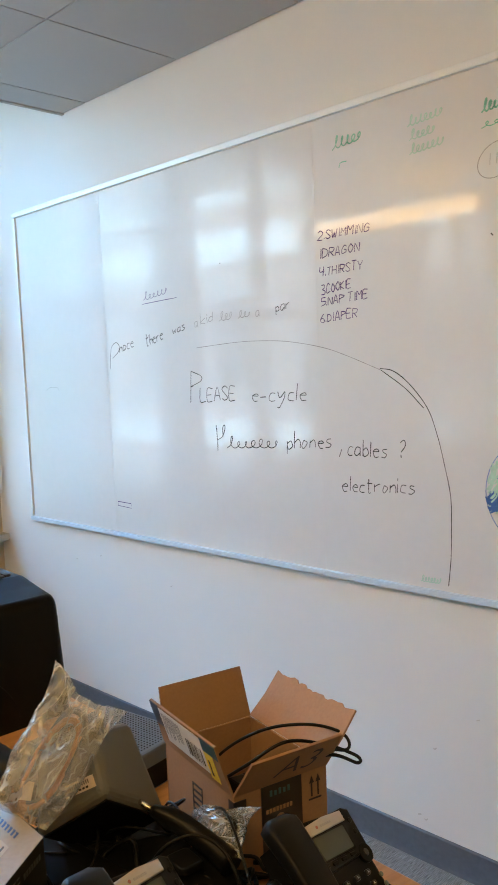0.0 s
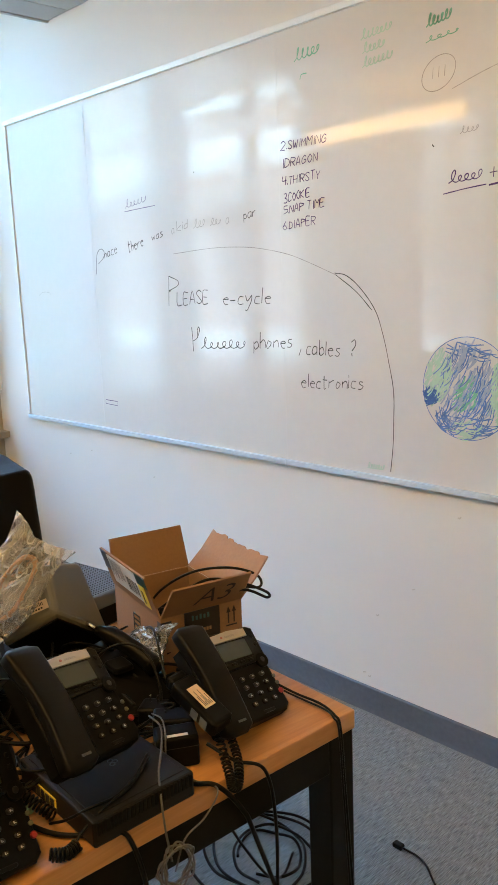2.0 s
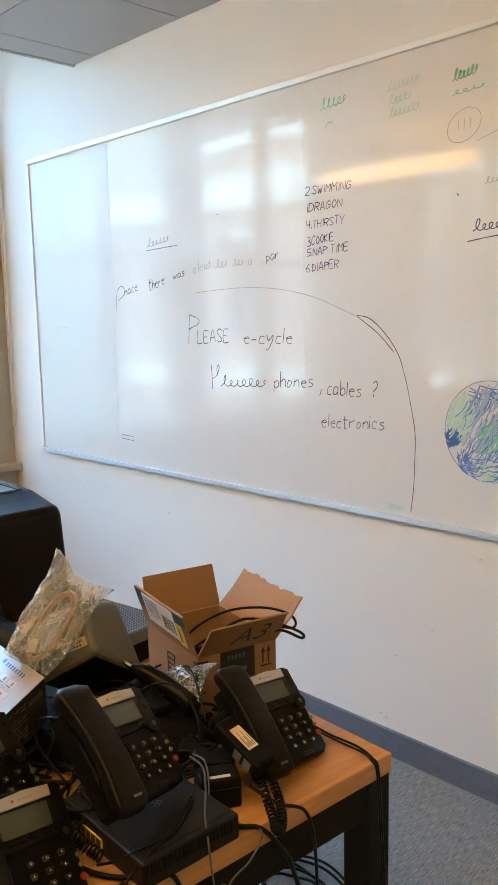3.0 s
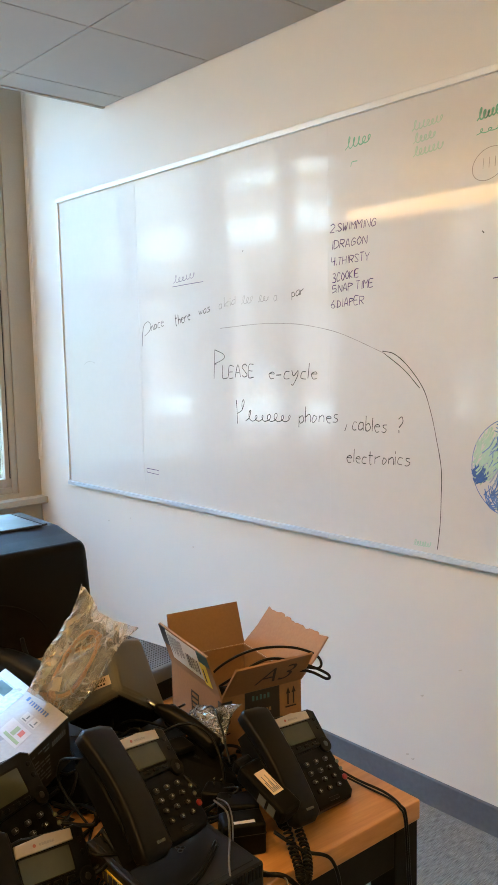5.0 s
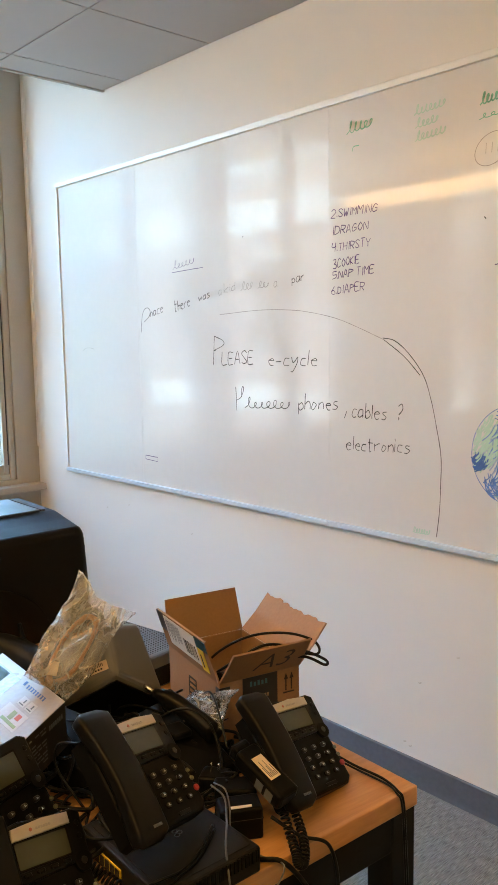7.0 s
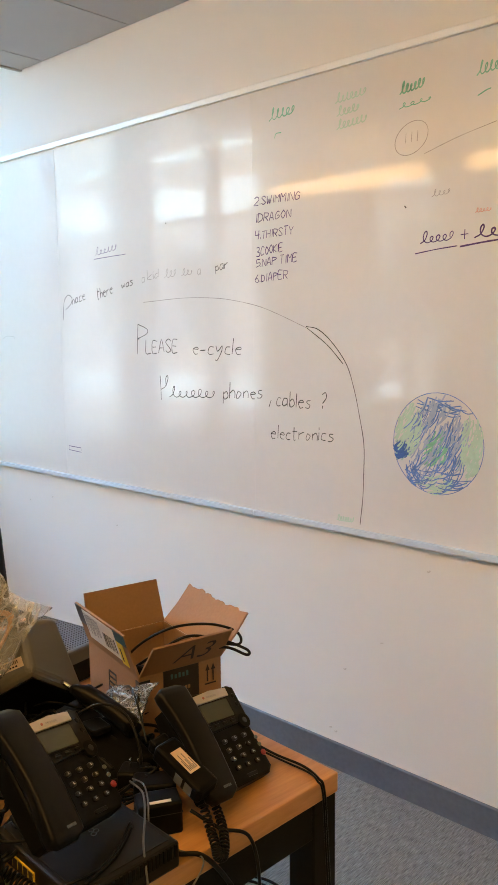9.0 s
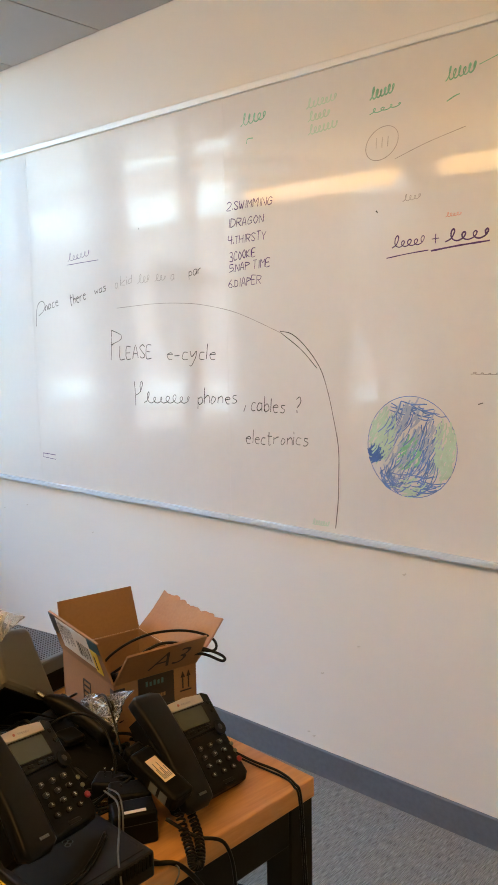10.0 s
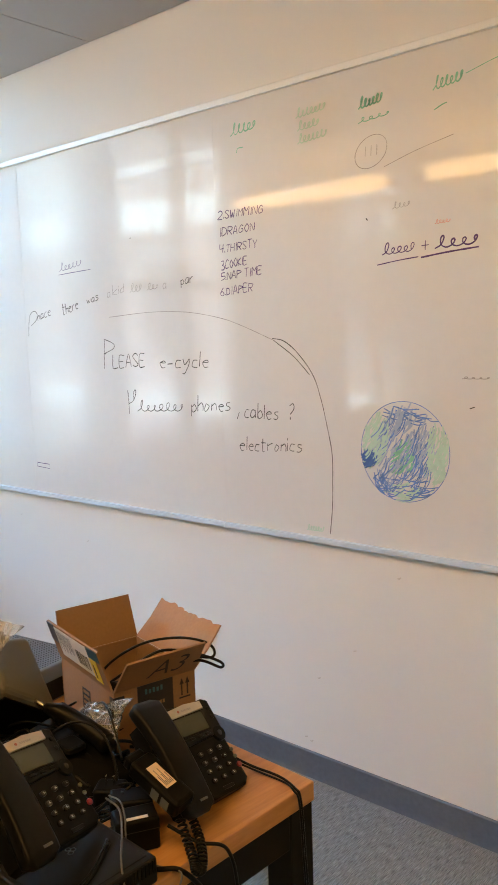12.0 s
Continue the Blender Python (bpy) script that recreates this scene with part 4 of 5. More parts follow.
for x in (0.148, 0.161):
    bm = box((x - 0.0012, -0.0014, CH - 0.046), (x + 0.0012, -0.0002, CH - 0.022))
    v3 = [bm.verts.new(q) for q in ((x - 0.005, -0.0014, CH - 0.023), (x + 0.005, -0.0014, CH - 0.023), (x, -0.0014, CH - 0.010))]
    bm.faces.new(v3)
    part("arrow_mark", bm, M_INK, carton)
part("arrow_mark", box((0.142, -0.0014, CH - 0.052), (0.167, -0.0002, CH - 0.0495)), M_INK, carton)
# printed grid on the other visible side
bm = bmesh.new()
for i in range(6):
    box((-0.0014, 0.105, CH - 0.09 + i * 0.011), (-0.0002, 0.135, CH - 0.087 + i * 0.011), 0, 1, bm)
box((-0.0014, 0.103, CH - 0.09), (-0.0002, 0.105, CH - 0.032), 0, 1, bm)
box((-0.0014, 0.135, CH - 0.09), (-0.0002, 0.137, CH - 0.032), 0, 1, bm)
part("printed_grid", bm, M_INK, carton)


def local(m, pts):
    return [tuple(m @ Vector(p)) for p in pts]


cable("power_cable", local(BXM, [(0.03, 0.12, 0.10), (0.06, 0.06, 0.15), (0.12, 0.03, 0.185), (0.185, 0.01, 0.170), (0.228, -0.02, 0.150), (0.222, -0.03, 0.143), (0.17, -0.02, 0.168), (0.10, 0.02, 0.145), (0.05, 0.05, 0.13), (0.03, 0.09, 0.08)]), 0.0030, M_BLACK2, "thick black cord looping out of the carton")
cable("power_cable", local(BXM, [(0.04, 0.20, 0.06), (0.07, 0.16, 0.13), (0.12, 0.10, 0.180), (0.18, 0.05, 0.192), (0.222, 0.01, 0.180), (0.218, -0.01, 0.160), (0.17, 0.02, 0.155), (0.06, 0.10, 0.08)]), 0.0028, M_BLACK2, "thick black cord looping out of the carton")
cable("power_cable", local(BXM, [(0.05, 0.20, 0.03), (0.09, 0.12, 0.10), (0.13, 0.05, 0.12), (0.10, 0.03, 0.09), (0.05, 0.06, 0.05), (0.08, 0.15, 0.03)]), 0.0034, M_BLACK2, "thick black cord looping out of the carton")
solid("power_brick", box((-0.055, -0.03, -0.018), (0.055, 0.03, 0.018), 0.005), M_BLACK, "black power brick lying inside the carton", "adapter", m=BXM @ pose(0.085, 0.07, 0.095, 12, 15, 20))

# ---- printer ----
pr = thing("printer", pose(1.975, -1.065, TT, rz=-1.5), "large charcoal printer with rounded top edges", "printer")
PD, PW, PH = 0.42, 0.50, 0.318
ZF, RF = PH - 0.024, 0.024
out = [(-PD, 0.0), (0.0, 0.0)] + [(-RF + RF * math.cos(radians(11.25 * k)), ZF - RF + RF * math.sin(radians(11.25 * k))) for k in range(9)] + [(-0.08, ZF + 0.010), (-0.15, PH), (-PD + 0.04, PH + 0.004), (-PD, PH - 0.03)]
bm = bmesh.new()
layers, RE, NE = [], 0.020, 7
for k in range(2 * NE + 2):
    a = radians(90 * (k if k <= NE else 2 * NE + 1 - k) / NE)
    depth = RE * (1 - math.sin(a))
    along = RE * (1 - math.cos(a)) if k <= NE else PW - RE * (1 - math.cos(a))
    ring = []
    for x, y in out:
        flare = 0.022 * (1 - y / PH) if k <= NE else 0.0
        ring.append(bm.verts.new((-PD / 2 + (x + PD / 2) * (1 - depth / (PD / 2)), y * (1 - depth / PH), along - flare)))
    layers.append(ring)
for p, q in zip(layers, layers[1:]):
    for k in range(len(out)):
        bm.faces.new((p[k], p[(k + 1) % len(out)], q[(k + 1) % len(out)], q[k]))
bm.faces.new(layers[0])
bm.faces.new(layers[-1])
part("body", bm, M_PRINTER, pr, m=Matrix(((1, 0, 0, 0), (0, 0, -1, 0), (0, 1, 0, 0), (0, 0, 0, 1))))
part("top_lid", box((-PD + 0.05, -PW + 0.05, PH + 0.001), (-0.15, -0.055, PH + 0.007), 0.003), M_PRTOP, pr, "dark slate lid inset in the top")
part("lid_slot", box((-PD + 0.05, -0.050, PH - 0.002), (-0.16, -0.035, PH + 0.006), 0.002), M_DARKGAP, pr)
part("side_notch", box((-0.030, -0.006, 0.195), (-0.012, 0.0052, 0.238), 0.002), M_DARKGAP, pr)
arc = [Vector((0.0012, -0.30 + 0.19 * math.sin(a * 0.1), 0.0 + 0.19 * math.cos(a * 0.1) * 0.9)) for a in range(-14, 15)]
part("panel_groove", tube(arc, 0.0012, 6), M_STEEL, pr)

# ---- grey device on its side ----
SIDE = [Vector(p) for p in ((2.645, -1.400, 0.940), (2.625, -1.268, 0.845), (2.565, -1.292, 1.000), (2.600, -1.392, 1.030))]
W = Vector((-0.075, -0.085, -0.060))
gd = thing("grey_terminal", pose(0, 0, 0), "warm grey plastic terminal lying tipped on the cable heap", "device")
cs = [SIDE[0] + W, SIDE[1] + W, SIDE[1], SIDE[0], SIDE[3] + W * 0.8, SIDE[2] + W * 0.8, SIDE[2], SIDE[3]]
part("case", hull(cs, 0.014, 4), M_GREY, gd)
# black sheet over the tipped lower face, standing in for its shade
low = [cs[0], cs[1], cs[2], cs[3]]
lc = sum(low, Vector()) / 4
ln = (low[1] - low[0]).cross(low[3] - low[0]).normalized()
if ln.dot(lc - sum(cs, Vector()) / 8) < 0:
    ln = -ln
rim = [lc + (p - lc) * 0.86 for p in low]
part("underside", hull([*(p - ln * 0.003 for p in rim), *(p + ln * 0.0025 for p in rim)], 0.001, 1), M_BLACK, gd, "black sheet standing for the shaded underside")
e1, e2 = (SIDE[0] - (SIDE[0] + W)).normalized(), (SIDE[3] - SIDE[0]).normalized()
nn = e1.cross(e2).normalized()
if nn.x < 0:
    nn = -nn
mid = SIDE[0] + W * 0.30 + (SIDE[3] - SIDE[0]) * 0.30 + nn * 0.0015
fr = Matrix(((e1.x, e2.x, nn.x, mid.x), (e1.y, e2.y, nn.y, mid.y), (e1.z, e2.z, nn.z, mid.z), (0, 0, 0, 1)))
lab = part("rating_label", box((-0.026, -0.008, 0), (0.026, 0.010, 0.001)), M_CREAM, gd, "cream rating label", m=fr)
bm = bmesh.new()
for i in range(12):
    box((-0.022 + i * 0.0034, 0.001, 0.001), (-0.0205 + i * 0.0034, 0.007, 0.0013), 0, 1, bm)
for i in range(6):
    box((-0.02 + i * 0.006, -0.005, 0.001), (-0.016 + i * 0.006, -0.002, 0.0013), 0, 1, bm)
part("print_bar", bm, M_INK, lab)

# slate box with a perforated lid behind it
gb = thing("slate_dock", pose(2.31, -1.17, TT, rz=8), "slate plastic dock with a perforated top", "device")
part("case", box((-0.12, -0.13, 0), (0.12, 0.11, 0.082), 0.006), M_GREY2, gb)
part("front_panel", box((0.12, -0.12, 0.006), (0.1215, 0.10, 0.05)), M_BLACK, gb)
bm = bmesh.new()
for i in range(28):
    for j in range(22):
        cyl((-0.105 + i * 0.0078, -0.065 + j * 0.0078), 0.0018, 0.082, 0.0828, 6, 0, bm)
part("perforation", bm, M_STEEL, gb)

# ---- printed product box ----
wbm = pose(2.664, -1.520, 0.935, 0, 3, 0) @ pose(0, 0, 0, 3, 0, 0)
pbx = thing("product_box", wbm, "glossy white product carton with black printed sides", "box")
ax, ay = Vector((-0.258, 0.006)), Vector((0.068, -0.118)) * 1.9
q = [Vector((0, 0)), ay, ay + ax, ax]
bh = 0.085
part("carton", prism([(p.x, p.y) for p in q], -bh, -0.0015, 0.0), M_INK, pbx, "black printed carton sides")
bm = prism([(p.x, p.y) for p in q], -0.0015, 0.0)
part("top_print", bm, M_WHITEBOX, pbx)
sx = lambda a, b: (ax * a + ay * b)


def patch(name, a0, b0, a1, b1, material, h=0.0006):
    pts = [sx(a0, b0), sx(a1, b0), sx(a1, b1), sx(a0, b1)]
    return part(name, prism([(p.x, p.y) for p in pts], 0.0003, h), material, pbx)


patch("photo_print", 0.55, 0.10, 0.98, 0.98, M_BOXPHOTO)
patch("photo_print", 0.70, 0.12, 0.90, 0.24, M_NAVY, 0.0009)
for i in range(8):
    patch("word_bar", 0.17 + 0.034 * i, 0.09, 0.186 + 0.034 * i, 0.135, M_BLUE)
    patch("word_bar", 0.17 + 0.034 * i, 0.09, 0.192 + 0.034 * i, 0.10, M_BLUE)
patch("word_mark", 0.455, 0.075, 0.485, 0.125, M_BLUE)
for i in range(2):
    patch("icon_frame", 0.16 + 0.11 * i, 0.20, 0.25 + 0.11 * i, 0.30, M_BOXPALE)
    patch("icon_bar", 0.185 + 0.11 * i, 0.22, 0.20 + 0.11 * i, 0.26, M_GREY2, 0.0009)
    patch("icon_bar", 0.175 + 0.11 * i, 0.275, 0.235 + 0.11 * i, 0.285, M_GREY2, 0.0009)
patch("feature_panel", 0.14, 0.33, 0.42, 0.52, M_BOXPALE)
patch("feature_print", 0.19, 0.36, 0.24, 0.42, M_REDP, 0.0009)
patch("feature_print", 0.26, 0.36, 0.31, 0.45, M_GREENP, 0.0009)
patch("feature_print", 0.16, 0.46, 0.36, 0.49, M_GREENP, 0.0009)
e = ay.normalized()
nrm2 = Vector((e.y, -e.x)) * -1
if nrm2.x < 0:
    nrm2 = -nrm2
sm = Matrix(((e.x, 0, nrm2.x, 0), (e.y, 0, nrm2.y, 0), (0, 1, 0, 0), (0, 0, 0, 1)))
bm = bmesh.new()
r3 = random.Random(3)
for row in range(9):
    z, x = -0.014 - row * 0.007, 0.065
    while x < 0.235:
        l = r3.uniform(0.004, 0.016)
        if r3.random() < 0.8:
            box((x, z - 0.0012, 0.0003), (x + l, z + 0.0012, 0.0007), 0, 1, bm)
        x += l + 0.003
for i in range(7):
    box((0.012 + i * 0.0065, -0.026, 0.0003), (0.0165 + i * 0.0065, -0.017, 0.0007), 0, 1, bm)
part("print_bar", bm, M_GREY2, pbx, m=sm)

# ---- adapters and blocks on the table ----
ad = thing("power_adapter", leaning(3.017, -1.355, 0.868, 94, 23.6, -3), "black power adapter with a cream rating label", "adapter")
part("case", box((-0.011, -0.034, -0.032), (0.034, 0.074, -0.0005), 0.007, 3), M_BLACK, ad)
for y in (-0.018, 0.004):
    part("side_label", box((-0.0116, y, -0.027), (-0.0110, y + 0.016, -0.009)), M_GREY2, ad, "small grey printed label")
part("plug_end", box((-0.006, 0.074, -0.03), (0.03, 0.092, -0.006), 0.006), M_BLACK2, ad)
part("rating_label", box((0.0, 0.0, -0.0005), (0.022, 0.048, 0.0004)), M_CREAM, ad, "cream rating label")
bm = bmesh.new()
for i in range(7):
    box((0.003 + i * 0.0026, 0.004, 0.0004), (0.0042 + i * 0.0026, 0.004 + 0.036 * (0.6 + 0.4 * math.sin(i * 2.1)), 0.0006), 0, 1, bm)
part("print_bar", bm, M_GREY2, ad)
for x, y, z, rz in ((2.972, -1.385, 0.800, 60), (2.925, -1.352, 0.800, 50)):
    bl = thing("plug_adapter", pose(x, y, z, rz=rz), "small black plug-in transformer", "adapter", "small transformers")
    part("case", box((-0.035, -0.024, TT - z), (0.035, 0.024, 0.024), 0.005, 3), M_BLACK, bl)
    part("lid_seam", box((-0.0353, -0.0243, 0.006), (0.0353, 0.0243, 0.0068)), M_DARKGAP, bl)
    if rz == 60:
        part("label", box((-0.016, -0.018, 0.0240), (0.018, -0.011, 0.0246)), M_PAPER, bl, "white printed label")
    for s in (-0.006, 0.006):
        part("prong", box((-0.0505, s - 0.0008, 0.0), (-0.035, s + 0.0008, 0.006)), M_METAL, bl)

# handset with a bare metal tip lying over the heap, on a dark phone base
rod = [Vector(p) for p in ((2.622, -1.330, 0.896), (2.652, -1.322, 0.886), (2.70, -1.303, 0.872), (2.76, -1.296, 0.858), (2.805, -1.296, 0.848))]
hz = thing("loose_handset", pose(0, 0, 0), "black handset with a metal tip lying on the cables", "handset")
part("tip", tube(rod[:2], 0.0042, 10), M_METAL, hz, "bare metal tip", True)
part("grip", tube(spline(rod[1:], 6), 0.0195, 14, None, lambda u: 0.45 + 0.55 * min(1, u * 5) - 0.12 * math.sin(math.pi * u)), M_BLACK2, hz, smooth=True)
ph6 = thing("phone_base", pose(2.800, -1.345, TT, rz=-8), "black phone base lying under a loose handset", "telephone", "buried phone bases")
part("body", hull([(-0.10, -0.06, 0), (0.06, -0.06, 0), (0.06, 0.07, 0), (-0.10, 0.07, 0), (-0.09, -0.05, 0.075), (0.05, -0.05, 0.035), (0.05, 0.06, 0.045), (-0.09, 0.06, 0.075)], 0.008, 3), M_BLACK, ph6)
part("cradle", prism(moved(rounded(0.05, 0.04, 0.008), -0.055, 0.0), 0.072, 0.082, 0.003), M_BLACK2, ph6)
up = thing("plug_adapter", pose(2.872, -1.352, TT, rz=35), "black plug-in transformer with its prongs upward", "adapter", "small transformers")
part("case", box((-0.026, -0.022, 0), (0.026, 0.022, 0.052), 0.006, 3), M_BLACK, up)
for q in (-0.0065, 0.0065):
    part("prong", box((q - 0.0010, -0.003, 0.052), (q + 0.0010, 0.003, 0.068), 0.0004, 1), M_METAL, up, "bare metal prong")
cable("black_cable", [(2.70, -1.40, 0.80), (2.735, -1.372, 0.875), (2.775, -1.340, 0.900), (2.82, -1.325, 0.888), (2.86, -1.33, 0.845), (2.88, -1.345, 0.80)], 0.0026, M_BLACK2, "thin black cord arching over the heap")
hz3 = thing("loose_handset", pose(0, 0, 0), "black handset beside the printer", "handset")
part("grip", tube(spline([(2.02, -1.43, 0.83), (2.12, -1.39, 0.845), (2.26, -1.36, 0.83), (2.36, -1.35, 0.80)], 7), 0.035, 12, None, lambda u: 0.7 + 0.4 * math.sin(math.pi * u)), M_BLACK2, hz3, smooth=True)
ph5 = thing("phone_base", pose(2.22, -1.46, TT, rz=20), "black phone base pushed against the printer", "telephone")
part("body", hull([(-0.1, -0.1, 0), (0.1, -0.1, 0), (0.1, 0.08, 0), (-0.1, 0.08, 0), (-0.09, -0.09, 0.075), (0.09, -0.09, 0.045), (0.09, 0.07, 0.045), (-0.09, 0.07, 0.075)], 0.008, 3), M_BLACK, ph5)
# black wedges added under the cords to keep the heap's gaps dark
for x, y, rz, hgt in ((2.60, -1.47, 15, 0.085), (2.70, -1.36, -25, 0.06), (2.53, -1.33, 40, 0.07), (2.40, -1.48, 5, 0.06)):
    b5 = thing("phone_base", pose(x, y, TT, rz=rz), "black wedge added to fill dark gaps in the cord heap", "telephone", "buried phone bases")
    part("body", hull([(-0.1, -0.08, 0), (0.1, -0.08, 0), (0.1, 0.08, 0), (-0.1, 0.08, 0), (-0.09, -0.07, hgt), (0.09, -0.07, hgt * 0.6), (0.09, 0.07, hgt * 0.6), (-0.09, 0.07, hgt)], 0.008, 3), M_BLACK, b5)
cable("loose_cable", [(2.04, -1.30, 0.86), (2.10, -1.32, 0.845), (2.2, -1.34, 0.82), (2.3, -1.33, 0.79), (2.4, -1.30, 0.78)], 0.006, M_BLACK2, "black cord with a flat end beside the printer")

# heap of cords filling the middle of the table
rng = random.Random(21)
bm = bmesh.new()
for i in range(80):
    c = Vector((rng.uniform(2.48, 2.90), rng.uniform(-1.66, -1.24), TT))
    top = 0.03 + 0.075 * rng.random() * (1 if c.x < 2.8 else 0.5)
    r0 = rng.uniform(0.03, 0.075)
    ph = rng.uniform(0, 6.28)
    pts = []
    for k in range(9):
        a = ph + k * rng.uniform(0.6, 0.95)
        rr = r0 * rng.uniform(0.75, 1.2)
        pts.append((c.x + rr * math.cos(a), c.y + rr * math.sin(a), TT + 0.004 + top * (0.5 + 0.5 * math.sin(a * 0.7 + ph)) * rng.uniform(0.5, 1)))
    tube(spline(pts, 6), rng.choice((0.0024, 0.003, 0.0036)), 7, bm)
solid("cable_heap", bm, M_BLACK2, "heap of tangled black cords", "cords", "stuff", smooth=True)

# ---- clear bags ----
M_FILM = bpy.data.materials.new("clear_film")
M_FILM.use_nodes = True
nt = M_FILM.node_tree
tr = nt.nodes.new("ShaderNodeBsdfTransparent")
tr.inputs[0].default_value = (0.93, 0.94, 0.95, 1)
gl = nt.nodes.new("ShaderNodeBsdfGlossy")
gl.inputs["Roughness"].default_value = 0.15
df = nt.nodes.new("ShaderNodeBsdfDiffuse")
df.inputs[0].default_value = (0.86, 0.90, 0.94, 1)
lw = nt.nodes.new("ShaderNodeLayerWeight")
lw.inputs[0].default_value = 0.31
tc, ns, bp = nt.nodes.new("ShaderNodeTexCoord"), nt.nodes.new("ShaderNodeTexNoise"), nt.nodes.new("ShaderNodeBump")
mp = nt.nodes.new("ShaderNodeMapping")
mp.inputs["Rotation"].default_value = (0.3, 0.2, 0.5)
mp.inputs["Scale"].default_value = (14.0, 44.0, 32.0)
ns.inputs["Scale"].default_value = 1.0
ns.inputs["Detail"].default_value = 1.0
ns.inputs["Distortion"].default_value = 0.5
bp.inputs["Strength"].default_value = 0.4
bp.inputs["Distance"].default_value = 0.006
nt.links.new(tc.outputs["Object"], mp.inputs[0])
nt.links.new(mp.outputs[0], ns.inputs[0])
nt.links.new(ns.outputs[0], bp.inputs["Height"])
nt.links.new(bp.outputs[0], gl.inputs["Normal"])
nt.links.new(bp.outputs[0], df.inputs["Normal"])
nt.links.new(bp.outputs[0], lw.inputs["Normal"])
m1, m2 = nt.nodes.new("ShaderNodeMixShader"), nt.nodes.new("ShaderNodeMixShader")
rp = nt.nodes.new("ShaderNodeValToRGB")
el = rp.color_ramp.elements
el[0].position, el[0].color = 0.42, (0.18, 0.18, 0.18, 1)
el[1].position, el[1].color = 0.58, (0.18, 0.18, 0.18, 1)
el.new(0.50).color = (0.3, 0.3, 0.3, 1)
nt.links.new(ns.outputs[0], rp.inputs[0])
nt.links.new(rp.outputs[0], m1.inputs[0])
nt.links.new(tr.outputs[0], m1.inputs[1])
nt.links.new(df.outputs[0], m1.inputs[2])
nt.links.new(lw.outputs["Fresnel"], m2.inputs[0])
nt.links.new(m1.outputs[0], m2.inputs[1])
nt.links.new(gl.outputs[0], m2.inputs[2])
nt.links.new(m2.outputs[0], nt.nodes["Material Output"].inputs[0])


def film_bag(name, m, lx, ly, lz, label, seed, crease=1.0):
    """A crumpled clear bag: flattened pouch with pinched ends."""
    bg = thing(name, m, label, "plastic bag")
    bm = bmesh.new()
    nu, nv = 80, 64
    grid = []
    for i in range(nu + 1):
        u = i / nu
        wd = ly * (0.62 + 0.38 * math.sin(math.pi * min(0.62, 0.12 + u * 0.6)) + 0.22 * max(0.0, u - 0.8) / 0.2)
        th = lz * max(0.05, math.sin(math.pi * min(1.0, u * 1.06))) ** 0.8
        row = []
        for j in range(nv):
            a = 2 * math.pi * j / nv
            x, y, z = (u - 0.5) * lx, wd / 2 * math.cos(a), th / 2 * math.sin(a)
            n = noise.noise_vector((x * 18 + seed, y * 28, z * 18))
            k = noise.noise((x * 10 + seed, y * 55 + x * 6 + 3, z * 36))
            k2 = noise.noise((x * 45 + seed, y * 50 - x * 35, 5))
            tip = 0.02 * max(0.0, u - 0.85) / 0.15 * (math.cos(a) ** 2) * (1.6 if math.cos(a) > 0 else 0.6)
            row.append(bm.verts.new((x + n.x * 0.009 + tip, y + n.y * 0.010, z + n.z * 0.010 + crease * ((1 - abs(k)) ** 4 * 0.011 + (1 - abs(k2)) ** 5 * 0.006))))
        grid.append(row)
    for p, q2 in zip(grid, grid[1:]):
        for j in range(nv):
            bm.faces.new((p[j], p[(j + 1) % nv], q2[(j + 1) % nv], q2[j]))
    part("film", bm, M_FILM, bg, "crumpled clear plastic film", True)
    return bg


eX = (Vector((2.57, -1.335, 1.085)) - Vector((2.60, -1.50, 0.935))).normalized()
eN = Vector((0.75, -0.45, 0.5))
eN = (eN - eX * eN.dot(eX)).normalized()
eY = eN.cross(eX)
BC = Vector((2.578, -1.446, 0.996))
BAG = Matrix(((eX.x, eY.x, eN.x, BC.x), (eX.y, eY.y, eN.y, BC.y), (eX.z, eY.z, eN.z, BC.z), (0, 0, 0, 1)))
film_bag("cable_bag", BAG, 0.190, 0.118, 0.050, "clear crumpled plastic bag with a coiled cable", 2.0)
coil = []
for k in range(60):
    a = k * 0.42
    coil.append((0.075 * math.cos(a) * (1 + 0.05 * math.sin(k)), 0.028 * math.sin(a) + 0.003 * math.sin(k * 1.7), -0.006 + 0.010 * math.sin(k * 0.9)))
cable("coiled_cable", local(BAG, coil), 0.0032, M_GREY2, "coiled grey cable inside the clear bag", steps=4)
cable("coiled_cable", local(BAG, [(p[0] * 0.93 - 0.01, p[1] * 0.9, p[2] + 0.004) for p in coil[::2]]), 0.0034, mat("copper_orange", (0.33, 0.17, 0.075), 0.4), "coiled orange cable inside the clear bag", steps=4)
solid("cable_tag", box((-0.013, -0.009, 0), (0.013, 0.009, 0.001)), M_CREAM, "small cream paper tag inside the bag", "tag", m=BAG @ pose(-0.06, 0.01, 0.010, 0, 0, 20))
plug = thing("cable_plug", BAG @ pose(0.070, -0.040, 0.010, 0, 0, 28), "dark grey plug at the end of the bagged cable", "plug")
part("shell", box((-0.016, -0.0055, -0.004), (0.010, 0.0055, 0.004), 0.002), M_GREY2, plug)
part("contact", box((0.010, -0.0042, -0.0022), (0.022, 0.0042, 0.0022), 0.0004, 1), M_METAL, plug, "bare metal contact")
BAG2 = pose(2.742, -1.268, 0.868, 55, -18, -6)
film_bag("cable_bag", BAG2, 0.15, 0.062, 0.024, "small clear plastic bag holding black cords", 7.0, 0.35)
